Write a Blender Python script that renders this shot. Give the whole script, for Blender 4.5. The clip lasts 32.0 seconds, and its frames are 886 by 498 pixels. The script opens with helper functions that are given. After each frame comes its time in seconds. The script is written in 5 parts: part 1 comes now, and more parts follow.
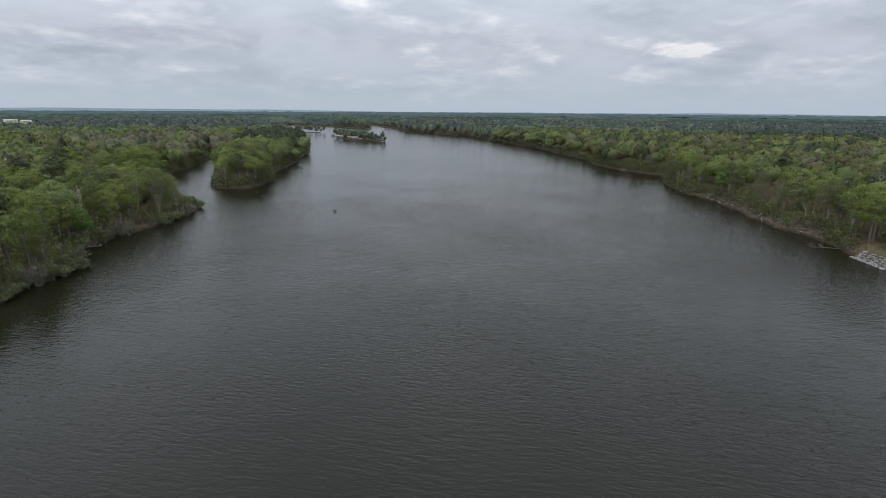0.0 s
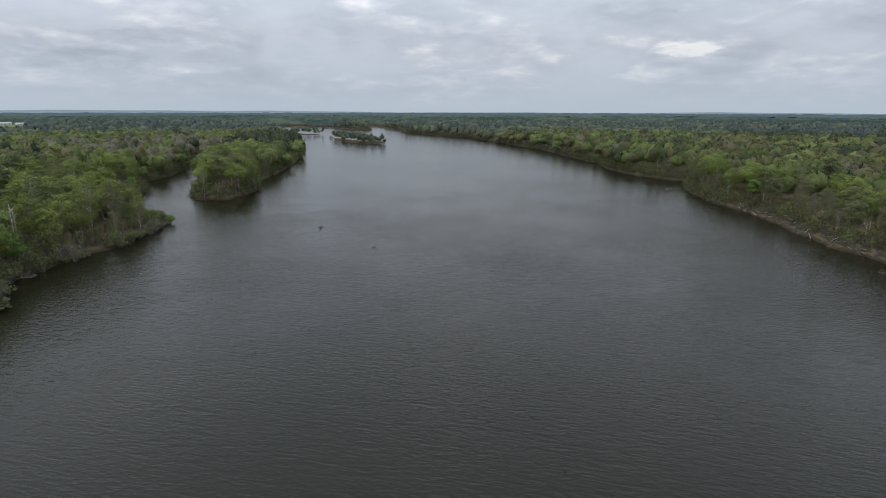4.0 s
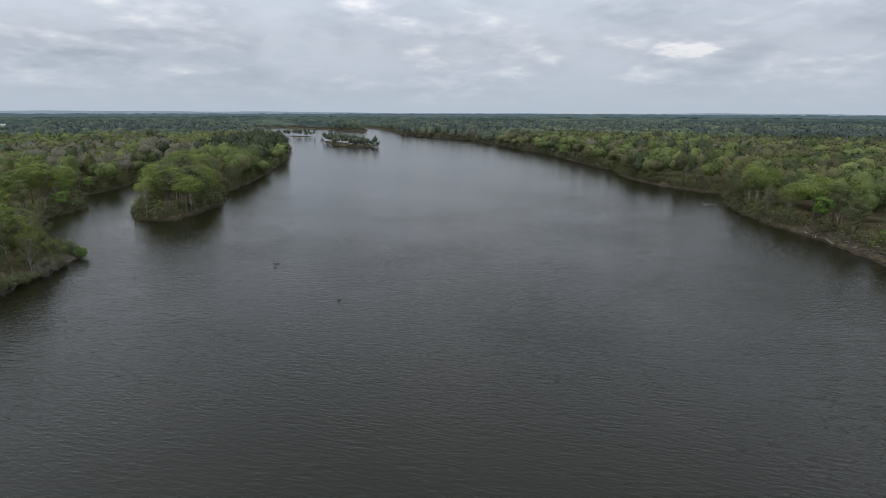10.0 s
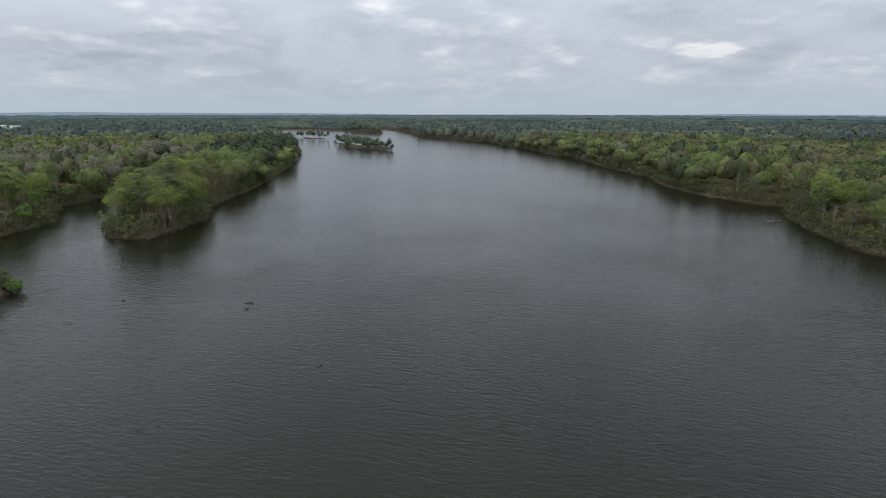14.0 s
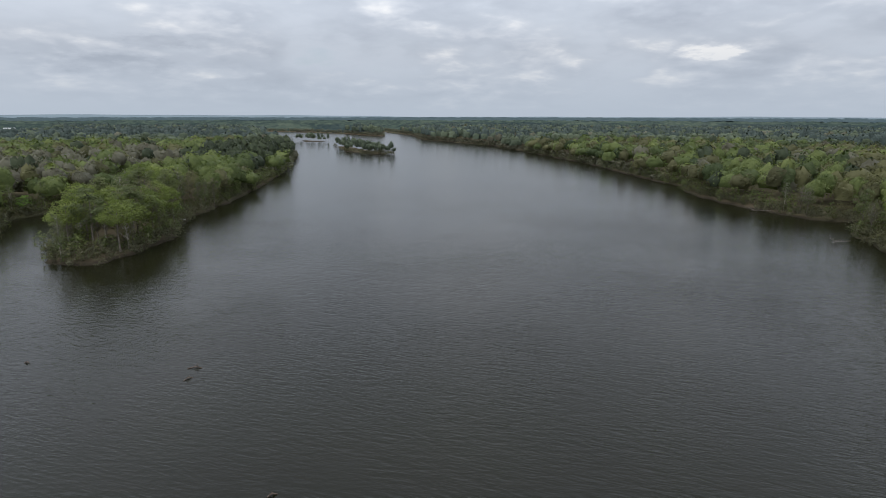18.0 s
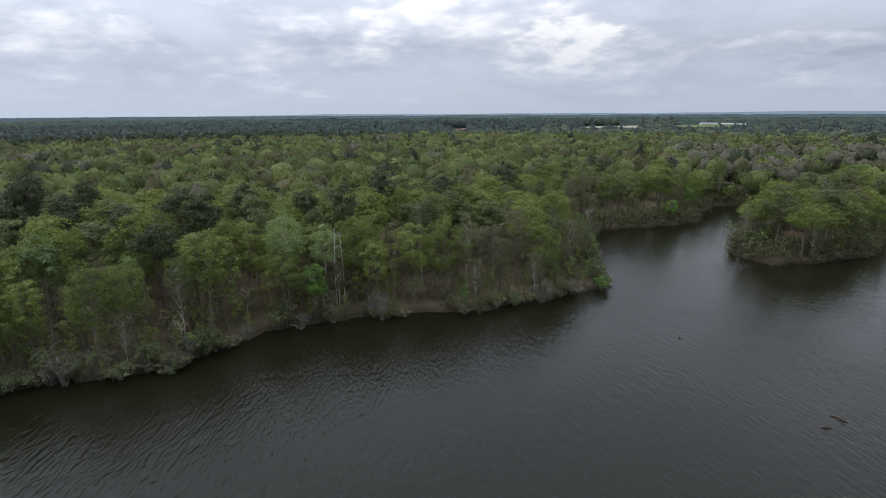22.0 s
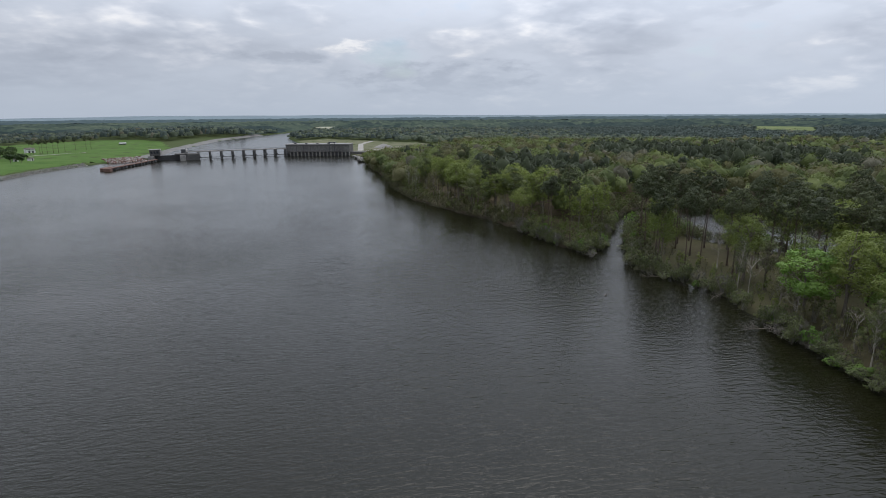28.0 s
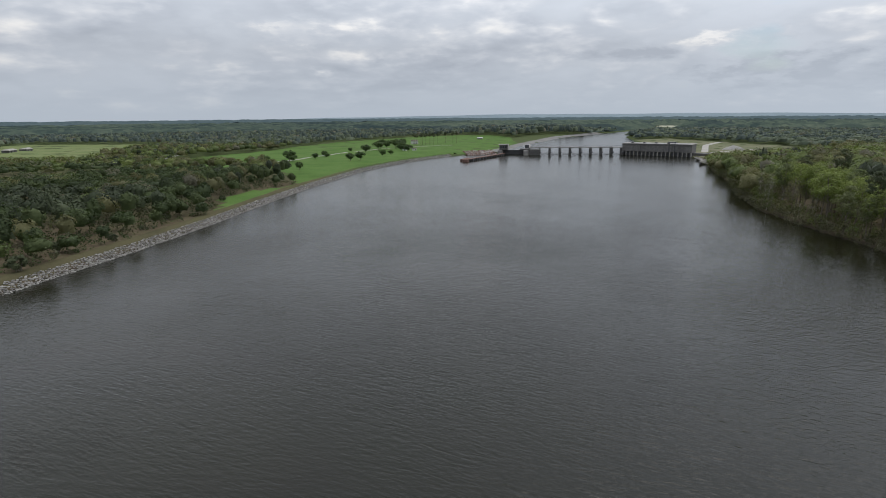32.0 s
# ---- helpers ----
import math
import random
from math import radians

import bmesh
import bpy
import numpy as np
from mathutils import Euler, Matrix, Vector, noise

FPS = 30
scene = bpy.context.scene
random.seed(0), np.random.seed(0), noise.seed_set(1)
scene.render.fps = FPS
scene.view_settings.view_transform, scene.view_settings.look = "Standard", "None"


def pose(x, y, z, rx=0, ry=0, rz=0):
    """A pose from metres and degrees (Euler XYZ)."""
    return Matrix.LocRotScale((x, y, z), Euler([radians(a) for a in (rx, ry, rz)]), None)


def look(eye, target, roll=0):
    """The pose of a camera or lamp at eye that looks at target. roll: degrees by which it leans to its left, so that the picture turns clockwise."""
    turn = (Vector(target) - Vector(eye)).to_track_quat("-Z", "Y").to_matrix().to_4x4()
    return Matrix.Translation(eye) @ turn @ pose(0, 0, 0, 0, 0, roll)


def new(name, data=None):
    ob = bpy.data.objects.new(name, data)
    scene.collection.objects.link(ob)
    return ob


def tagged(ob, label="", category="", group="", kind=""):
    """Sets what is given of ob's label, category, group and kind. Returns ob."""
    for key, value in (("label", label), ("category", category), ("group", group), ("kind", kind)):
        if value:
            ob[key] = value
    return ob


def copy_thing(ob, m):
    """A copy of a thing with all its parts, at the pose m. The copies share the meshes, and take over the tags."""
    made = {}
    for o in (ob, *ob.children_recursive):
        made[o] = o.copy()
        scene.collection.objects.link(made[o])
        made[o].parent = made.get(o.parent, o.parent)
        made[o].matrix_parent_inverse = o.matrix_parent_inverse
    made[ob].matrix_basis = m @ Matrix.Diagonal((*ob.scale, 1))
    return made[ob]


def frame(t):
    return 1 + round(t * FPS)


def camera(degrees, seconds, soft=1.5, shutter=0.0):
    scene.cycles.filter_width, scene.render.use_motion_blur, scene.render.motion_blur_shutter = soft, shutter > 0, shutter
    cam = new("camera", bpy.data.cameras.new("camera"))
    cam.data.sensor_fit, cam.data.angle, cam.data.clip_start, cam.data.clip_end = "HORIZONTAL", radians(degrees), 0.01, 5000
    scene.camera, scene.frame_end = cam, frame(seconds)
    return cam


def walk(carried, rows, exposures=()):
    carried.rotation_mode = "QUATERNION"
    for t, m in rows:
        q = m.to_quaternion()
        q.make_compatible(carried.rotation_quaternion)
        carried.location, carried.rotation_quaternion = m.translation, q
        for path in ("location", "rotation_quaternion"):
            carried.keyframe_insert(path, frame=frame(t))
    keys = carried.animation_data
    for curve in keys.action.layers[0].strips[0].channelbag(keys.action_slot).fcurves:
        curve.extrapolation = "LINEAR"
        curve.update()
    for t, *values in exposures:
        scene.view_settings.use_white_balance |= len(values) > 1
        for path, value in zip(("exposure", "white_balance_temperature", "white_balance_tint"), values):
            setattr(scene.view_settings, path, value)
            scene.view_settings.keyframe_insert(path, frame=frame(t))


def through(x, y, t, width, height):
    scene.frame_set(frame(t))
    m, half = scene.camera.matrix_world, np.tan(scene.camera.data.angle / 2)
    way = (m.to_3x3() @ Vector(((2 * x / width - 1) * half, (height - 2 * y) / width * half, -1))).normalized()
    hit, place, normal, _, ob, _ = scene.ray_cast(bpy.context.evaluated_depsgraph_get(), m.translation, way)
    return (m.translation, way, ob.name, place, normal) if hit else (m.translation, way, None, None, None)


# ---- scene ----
cam = camera(78.7, 32.0, soft=0.95)

PATH = [
    (0, (0.02, 0.01, 47.76), (0.221, 19.377, 42.777), 0.42),
    (1, (0.55, 7.72, 48.14), (0.741, 27.084, 43.154), 0.25),
    (2, (0.68, 15.59, 48.31), (0.872, 34.953, 43.318), 0.28),
    (3, (1.01, 23.89, 48.40), (1.129, 43.261, 43.414), 0.18),
    (3.5, (1.15, 28.18, 48.45), (1.228, 47.553, 43.473), 0.13),
    (5.5, (1.69, 45.42, 48.53), (1.882, 64.788, 43.555), 0.14),
    (6, (1.87, 50.14, 48.51), (2.075, 69.512, 43.546), 0.12),
    (7, (2.46, 59.70, 48.49), (2.628, 79.076, 43.535), 0.08),
    (8, (2.63, 69.49, 48.48), (2.851, 88.860, 43.523), 0.17),
    (9, (3.37, 78.95, 48.51), (3.579, 98.331, 43.585), 0.10),
    (10, (3.42, 88.52, 48.51), (3.553, 107.897, 43.562), 0.16),
    (11, (3.26, 98.26, 48.34), (3.280, 117.646, 43.407), 0.11),
    (12, (3.41, 107.31, 48.22), (3.185, 126.697, 43.289), 0.18),
    (13, (3.66, 117.00, 48.06), (3.222, 136.378, 43.152), 0.11),
    (14, (3.62, 127.49, 48.18), (3.127, 146.876, 43.270), 0.08),
    (14.5, (3.38, 132.58, 48.21), (2.922, 151.966, 43.303), 0.10),
    (16.5, (1.04, 155.32, 47.58), (0.924, 174.724, 42.719), 0.28),
    (17, (1.21, 159.23, 47.53), (1.184, 178.628, 42.670), 0.17),
    (17.5, (1.03, 162.54, 47.51), (0.996, 181.946, 42.680), 0.17),
    (18, (0.65, 165.03, 47.50), (0.050, 184.424, 42.675), 0.11),
    (18.5, (0.07, 166.68, 47.47), (-2.048, 185.975, 42.632), 0.09),
    (19, (-0.36, 168.03, 47.40), (-5.680, 186.684, 42.544), 0.14),
    (19.5, (-0.73, 169.43, 47.29), (-9.691, 186.626, 42.392), -0.18),
    (20, (-0.96, 170.45, 47.20), (-13.891, 184.888, 42.279), -0.32),
    (20.5, (-1.06, 171.15, 47.14), (-17.013, 182.159, 42.211), -0.38),
    (21, (-1.42, 171.87, 47.11), (-18.660, 180.733, 42.199), -0.43),
    (21.5, (-1.91, 172.54, 47.16), (-19.676, 180.314, 42.251), -0.39),
    (22, (-2.46, 172.94, 47.20), (-20.481, 180.097, 42.308), -0.32),
    (22.5, (-2.94, 173.35, 47.24), (-21.321, 179.534, 42.358), -0.37),
    (23, (-3.20, 173.93, 47.26), (-21.971, 178.811, 42.387), -0.39),
    (23.5, (-3.46, 174.38, 47.28), (-22.618, 177.437, 42.399), -0.45),
    (24, (-3.71, 174.68, 47.32), (-23.094, 175.471, 42.443), -0.50),
    (24.5, (-3.98, 174.83, 47.38), (-23.310, 173.249, 42.505), -0.51),
    (25, (-4.19, 175.19, 47.42), (-22.977, 170.354, 42.542), -0.45),
    (25.5, (-4.50, 175.49, 47.49), (-22.112, 167.374, 42.608), -0.44),
    (26, (-4.55, 175.79, 47.59), (-20.480, 164.734, 42.694), -0.44),
    (26.5, (-4.49, 176.24, 47.79), (-18.403, 162.724, 42.910), -0.60),
    (28.5, (-2.88, 179.04, 48.99), (-8.318, 160.417, 44.131), -0.57),
    (29, (-2.82, 179.12, 49.00), (-5.558, 159.918, 44.133), -0.85),
    (29.5, (-2.84, 179.13, 48.97), (-3.220, 159.732, 44.129), -0.61),
    (30, (-2.84, 179.05, 48.93), (-2.124, 159.660, 44.096), -0.59),
    (30.5, (-2.85, 178.89, 48.92), (-1.125, 159.560, 44.102), -0.54),
    (31, (-2.91, 178.62, 48.94), (0.044, 159.431, 44.120), -0.56),
    (31.5, (-3.03, 178.29, 48.96), (0.293, 159.163, 44.152), -0.42),
    (32, (-3.24, 177.87, 48.99), (0.262, 158.772, 44.182), -0.48),
]
walk(cam, [(t, look(eye, target, roll)) for t, eye, target, roll in PATH],
     [(0, 0, 6500, 10), (18.5, 0, 6500, 10), (21.5, 0, 6350, 12), (23.5, 0, 6280, 13), (25.5, -0.08, 6220, 15), (29.5, -0.08, 6600, 10), (32, -0.08, 6650, 10)])

# ---- world and light ----
SUN_EL, SUN_ROT = radians(68), radians(222)
SUN_WAY = (-0.67 * math.cos(SUN_EL), -0.74 * math.cos(SUN_EL), math.sin(SUN_EL))
world = bpy.data.worlds.new("world")
scene.world = world
world.use_nodes = True


class Nodes:
    """Short hand for building a node tree."""

    def __init__(self, tree):
        self.t = tree
        tree.nodes.clear()

    def add(self, kind, ins=None, **props):
        n = self.t.nodes.new(kind)
        for k, v in props.items():
            setattr(n, k, v)
        for k, v in (ins or {}).items():
            s = n.inputs[k]
            if isinstance(v, bpy.types.NodeSocket):
                self.t.links.new(v, s)
            else:
                s.default_value = v
        return n

    def math(self, op, a, b=0.0, c=0.0, clamp=False):
        n = self.add("ShaderNodeMath", {0: a, 1: b, 2: c}, operation=op)
        n.use_clamp = clamp
        return n.outputs[0]

    def mix(self, f, a, b, blend="MIX"):
        n = self.add("ShaderNodeMix", None, data_type="RGBA", blend_type=blend)
        for k, v in ((0, f), (6, a), (7, b)):
            if isinstance(v, bpy.types.NodeSocket):
                self.t.links.new(v, n.inputs[k])
            else:
                n.inputs[k].default_value = v if k == 0 else (*v, 1)
        return n.outputs[2]

    def ramp(self, f, stops, interp="LINEAR"):
        n = self.add("ShaderNodeValToRGB", {0: f})
        r = n.color_ramp
        r.interpolation = interp
        while len(r.elements) < len(stops):
            r.elements.new(0.5)
        for e, (p, c) in zip(r.elements, stops):
            e.position = p
            e.color = (*c, 1) if isinstance(c, tuple) else (c, c, c, 1)
        return n.outputs[0]

    def noise(self, vec, scale, detail=4.0, rough=0.55, dist=0.0):
        ins = {"Scale": scale, "Detail": detail, "Roughness": rough, "Distortion": dist}
        if vec is not None:
            ins["Vector"] = vec
        return self.add("ShaderNodeTexNoise", ins).outputs[0]


# single clouds of the overcast: bearing, height over the horizon, half width, half height in degrees, and strength (below 0: a dark base)
CLOUDS = [(23.5, 5.6, 3.0, 0.65, 0.9), (-22.9, 3.7, 3.2, 0.5, 0.5), (-54.6, 7.5, 4.6, 1.7, 1.0), (-75.7, 6.9, 3.8, 0.9, 0.7), (-163.4, 6.4, 4.4, 1.1, 0.8), (158.1, 4.1, 1.0, 0.4, 0.7), (157.4, 7.8, 6.0, 1.4, 0.6),
          (-32.6, 4.3, 7.0, 0.8, -1.0), (-27.8, 6.3, 4.8, 0.7, -0.8), (-172.0, 5.5, 5.4, 0.7, -0.8), (-157.0, 3.4, 11.0, 1.8, -0.9), (167.3, 5.2, 4.8, 0.8, -0.7)]


def build_sky():
    n = Nodes(world.node_tree)
    d = n.add("ShaderNodeTexCoord").outputs["Generated"]
    sep = n.add("ShaderNodeSeparateXYZ", {0: d})
    z = n.math("MAXIMUM", sep.outputs[2], 0.0)
    low = n.math("ADD", z, 0.27)
    vx, vy = n.math("DIVIDE", sep.outputs[0], low), n.math("DIVIDE", sep.outputs[1], low)
    v = n.add("ShaderNodeCombineXYZ", {0: vx, 1: vy, 2: n.math("MULTIPLY", z, 3.0)}).outputs[0]
    up = n.add("ShaderNodeVectorMath", {0: v, 1: (0, 0, 0.13)}, operation="ADD").outputs[0]

    def density(w):
        billow = n.math("SUBTRACT", 1.0, n.math("ABSOLUTE", n.math("MULTIPLY_ADD", n.noise(w, 2.9, 4.0, 0.5), 2.0, -1.0)))
        body = n.math("ADD", n.math("MULTIPLY", n.noise(w, 0.8, 3.0, 0.5), 0.55), n.math("MULTIPLY", n.noise(w, 1.9, 7.0, 0.5, 0.1), 0.7))
        return n.math("ADD", body, n.math("MULTIPLY", n.math("SUBTRACT", billow, 0.8), 0.22))

    dens = density(v)
    rag = n.math("MULTIPLY_ADD", n.noise(v, 6.0, 5.0, 0.6), 5.0, -2.5)
    bright_sum, dark_sum = None, None
    for az, el, w, h, k in CLOUDS:
        a = radians(az)
        right = n.add("ShaderNodeVectorMath", {0: d, 1: (math.cos(a), -math.sin(a), 0)}, operation="DOT_PRODUCT").outputs["Value"]
        ahead = n.add("ShaderNodeVectorMath", {0: d, 1: (math.sin(a), math.cos(a), 0)}, operation="DOT_PRODUCT").outputs["Value"]
        q = n.math("ADD", n.math("POWER", n.math("ABSOLUTE", n.math("MULTIPLY", right, 1 / radians(w))), 2.0),
                   n.math("POWER", n.math("ABSOLUTE", n.math("MULTIPLY_ADD", sep.outputs[2], 1 / radians(h), -math.sin(radians(el)) / radians(h))), 2.0))
        q = n.math("ADD", q, n.math("MULTIPLY", n.math("MINIMUM", ahead, 0.0), -900.0))
        lump = n.math("MULTIPLY", n.math("MULTIPLY", n.math("ADD", n.math("SUBTRACT", 1.25, q), rag), 0.9, clamp=True), abs(k))
        if k > 0:
            bright_sum = lump if bright_sum is None else n.math("MAXIMUM", bright_sum, lump)
        else:
            dark_sum = lump if dark_sum is None else n.math("MAXIMUM", dark_sum, lump)
    lit = n.math("ADD", n.math("MULTIPLY", n.math("SUBTRACT", dens, density(up)), 3.6), 0.43, clamp=True)
    lit = n.math("SUBTRACT", n.math("ADD", lit, n.math("MULTIPLY", bright_sum, 0.5)), n.math("MULTIPLY", dark_sum, 0.35), clamp=True)
    puff = n.math("MAXIMUM", n.ramp(dens, [(0.55, 0.0), (0.68, 0.9)]), n.math("MAXIMUM", bright_sum, dark_sum))
    veil = n.ramp(dens, [(0.45, (0.63, 0.685, 0.775)), (0.62, (0.555, 0.61, 0.695)), (0.85, (0.60, 0.65, 0.735))])
    tops = n.ramp(lit, [(0.0, (0.40, 0.445, 0.525)), (0.38, (0.53, 0.58, 0.665)), (0.66, (0.69, 0.73, 0.80)), (0.95, (1.0, 1.0, 1.0))])
    cloud = n.mix(puff, veil, tops)
    sky = n.add("ShaderNodeTexSky", None, sky_type="NISHITA", sun_disc=False, sun_elevation=SUN_EL, sun_rotation=SUN_ROT)
    blue = n.mix(1.0, sky.outputs[0], (0.11, 0.11, 0.11), "MULTIPLY")
    gap = n.ramp(dens, [(0.40, 0.6), (0.50, 0.0)])
    col = n.mix(gap, cloud, blue)
    haze = n.ramp(z, [(0.0, 1.0), (0.035, 0.7), (0.10, 0.15), (0.3, 0.0)])
    col = n.mix(haze, col, (0.50, 0.57, 0.665))
    toward = n.add("ShaderNodeVectorMath", {0: d, 1: SUN_WAY}, operation="DOT_PRODUCT").outputs["Value"]
    side = n.math("MAXIMUM", n.add("ShaderNodeVectorMath", {0: d, 1: (-0.98, -0.2, 0)}, operation="DOT_PRODUCT").outputs["Value"], 0.0)
    glow = n.math("ADD", 0.92, n.math("MULTIPLY", n.math("POWER", n.math("MAXIMUM", toward, 0.0), 3.0), 0.75))
    glow = n.math("ADD", glow, n.math("MULTIPLY", n.math("POWER", side, 3.0), 0.13))
    col = n.mix(1.0, col, n.add("ShaderNodeCombineColor", {0: glow, 1: glow, 2: glow}).outputs[0], "MULTIPLY")
    dome = n.ramp(z, [(0.11, 0.66), (0.24, 0.92), (0.6, 0.92), (0.9, 1.0)])
    bright = n.add("ShaderNodeMix", None, data_type="RGBA", blend_type="MULTIPLY", clamp_result=False)
    for k, sock in ((6, col), (7, dome)):
        n.t.links.new(sock, bright.inputs[k])
    bright.inputs[0].default_value = 1.0
    bg = n.add("ShaderNodeBackground", {0: bright.outputs[2], 1: 1.0 / 0.66})
    n.add("ShaderNodeOutputWorld", {0: bg.outputs[0]})


build_sky()
sun = new("sun", bpy.data.lights.new("sun", "SUN"))
sun.data.energy, sun.data.angle, sun.data.color = 1.25, radians(40), (1.0, 0.96, 0.9)
sun.matrix_basis = look(Vector(SUN_WAY) * 600, (0, 0, 0))

# ---- materials ----


def material(name):
    m = bpy.data.materials.new(name)
    m.use_nodes = True
    return m, Nodes(m.node_tree)


def world_pos(n):
    return n.add("ShaderNodeNewGeometry").outputs["Position"]


def plain(name, a, b, scale=1.0, rough=0.8, bump=0.0, bscale=None, metal=0.0, stains=0.3):
    """Two-tone surface with grain, broad stains and fine relief."""
    m, n = material(name)
    p = world_pos(n)
    f = n.noise(p, scale, 6.0, 0.6)
    col = n.mix(n.ramp(f, [(0.35, 0.0), (0.65, 1.0)]), a, b)
    s = n.noise(p, scale * 0.13, 3.0)
    dark = tuple(c * 0.6 for c in a)
    col = n.mix(n.math("MULTIPLY", n.ramp(s, [(0.45, 0.0), (0.7, 1.0)]), stains), col, dark)
    ins = {"Base Color": col, "Roughness": rough, "Metallic": metal}
    if bump:
        ins["Normal"] = n.add("ShaderNodeBump", {"Strength": bump, "Distance": 0.1, "Height": n.noise(p, bscale or scale * 4, 5.0)}).outputs[0]
    n.add("ShaderNodeOutputMaterial", {0: n.add("ShaderNodeBsdfPrincipled", ins).outputs[0]})
    return m


def foliage(name, dark, mid, light, through=0.35, by_place=False, rough=0.6, relief=0.0):
    """Leaves: one tint for each tree, small shifts from leaf to leaf, some light through the blade."""
    m, n = material(name)
    geo = n.add("ShaderNodeNewGeometry")
    if by_place:
        tint = n.add("ShaderNodeAttribute", None, attribute_name="tint").outputs["Fac"]
    else:
        tint = n.add("ShaderNodeObjectInfo").outputs["Random"]
    patch = n.noise(geo.outputs["Position"], 0.35, 3.0)
    f = n.math("ADD", n.math("MULTIPLY", tint, 0.72 if by_place else 0.65), n.math("MULTIPLY", n.math("SUBTRACT", patch, 0.5), 0.9))
    f = n.math("ADD", f, n.math("MULTIPLY", geo.outputs["Random Per Island"], 0.2 if by_place else 0.3), clamp=True)
    col = n.ramp(f, [(0.0, dark), (0.5, mid), (1.0, light)])
    ins = {"Base Color": col, "Roughness": rough, "Specular IOR Level": 0.25}
    if relief:
        ins["Normal"] = n.add("ShaderNodeBump", {"Strength": 1.0, "Distance": relief, "Height": n.noise(geo.outputs["Position"], 0.75, 4.0, 0.65)}).outputs[0]
    base = n.add("ShaderNodeBsdfPrincipled", ins)
    back = n.add("ShaderNodeBsdfTranslucent", {"Color": n.mix(1.0, col, (1.0, 1.1, 0.6), "MULTIPLY")})
    mix = n.add("ShaderNodeMixShader", {0: through, 1: base.outputs[0], 2: back.outputs[0]})
    n.add("ShaderNodeOutputMaterial", {0: mix.outputs[0]})
    return m


def far_canopy(name, dark, mid, light):
    """Forest roof seen from afar: stands of unlike trees, crown by crown, in haze-tinted colours."""
    m, n = material(name)
    p = world_pos(n)
    cell = n.add("ShaderNodeTexVoronoi", {"Vector": p, "Scale": 0.05})
    crown = n.add("ShaderNodeSeparateColor", {0: cell.outputs["Color"]}).outputs[0]
    stand = n.add("ShaderNodeTexVoronoi", {"Vector": n.add("ShaderNodeVectorMath", {0: p, 1: n.add("ShaderNodeTexNoise", {"Vector": p, "Scale": 0.004}).outputs["Color"], 2: (260.0, 260.0, 0.0)}, operation="MULTIPLY_ADD").outputs[0], "Scale": 0.0035})
    f = n.math("ADD", n.math("MULTIPLY", crown, 0.6), n.math("MULTIPLY", n.add("ShaderNodeSeparateColor", {0: stand.outputs["Color"]}).outputs[1], 0.4))
    f = n.math("ADD", f, n.math("MULTIPLY", n.math("SUBTRACT", n.noise(p, 0.012, 4.0), 0.5), 0.6), clamp=True)
    col = n.ramp(f, [(0.1, dark), (0.55, mid), (1.0, light)])
    bump = n.add("ShaderNodeBump", {"Strength": 1.0, "Distance": 3.0, "Height": n.noise(p, 0.12, 3.0)})
    n.add("ShaderNodeOutputMaterial", {0: n.add("ShaderNodeBsdfPrincipled", {"Base Color": col, "Roughness": 1.0, "Specular IOR Level": 0.0, "Normal": bump.outputs[0]}).outputs[0]})
    return m


def water_material():
    """Silty river: wind ripples with crests across the breeze, rougher in the gusts."""
    m, n = material("river_water")
    p = world_pos(n)
    along = n.add("ShaderNodeVectorMath", {0: p, 1: (0.96, -0.27, 0)}, operation="DOT_PRODUCT").outputs["Value"]
    cross = n.add("ShaderNodeVectorMath", {0: p, 1: (0.27, 0.96, 0)}, operation="DOT_PRODUCT").outputs["Value"]
    q = n.add("ShaderNodeCombineXYZ", {0: n.math("MULTIPLY", along, 0.27), 1: cross, 2: 0.0}).outputs[0]
    q2 = n.add("ShaderNodeCombineXYZ", {0: n.math("MULTIPLY", along, 0.4), 1: cross, 2: 4.0}).outputs[0]
    a = n.math("SUBTRACT", 1.0, n.math("ABSOLUTE", n.math("MULTIPLY_ADD", n.noise(q, 0.74, 2.0, 0.5, 0.35), 2.6, -1.3)))
    b = n.noise(q2, 1.9, 3.0, 0.55, 0.3)
    gust = n.ramp(n.noise(p, 0.014, 4.0, 0.6), [(0.35, 0.45), (0.65, 1.0)])
    h = n.math("ADD", n.math("MULTIPLY", a, 0.75), n.math("MULTIPLY", b, 0.95))
    h = n.math("MULTIPLY", h, gust)
    reach = n.add("ShaderNodeVectorMath", {0: p, 1: (0, 100, 0)}, operation="DISTANCE").outputs["Value"]
    fine = n.add("ShaderNodeMapRange", {0: reach, 1: 130.0, 2: 480.0, 3: 1.0, 4: 0.08}).outputs[0]
    gloss = n.add("ShaderNodeMapRange", {0: reach, 1: 110.0, 2: 430.0, 3: 0.05, 4: 0.19}).outputs[0]
    h = n.math("MULTIPLY", h, fine)
    bump = n.add("ShaderNodeBump", {"Strength": 1.0, "Distance": 0.175, "Height": h})
    silt = n.ramp(n.noise(p, 0.02, 3.0), [(0.3, (0.0068, 0.0068, 0.0028)), (0.7, (0.0092, 0.0091, 0.0040))])
    bs = n.add("ShaderNodeBsdfPrincipled", {"Base Color": silt, "Roughness": gloss, "IOR": 1.33, "Normal": bump.outputs[0]})
    n.add("ShaderNodeOutputMaterial", {0: bs.outputs[0]})
    return m


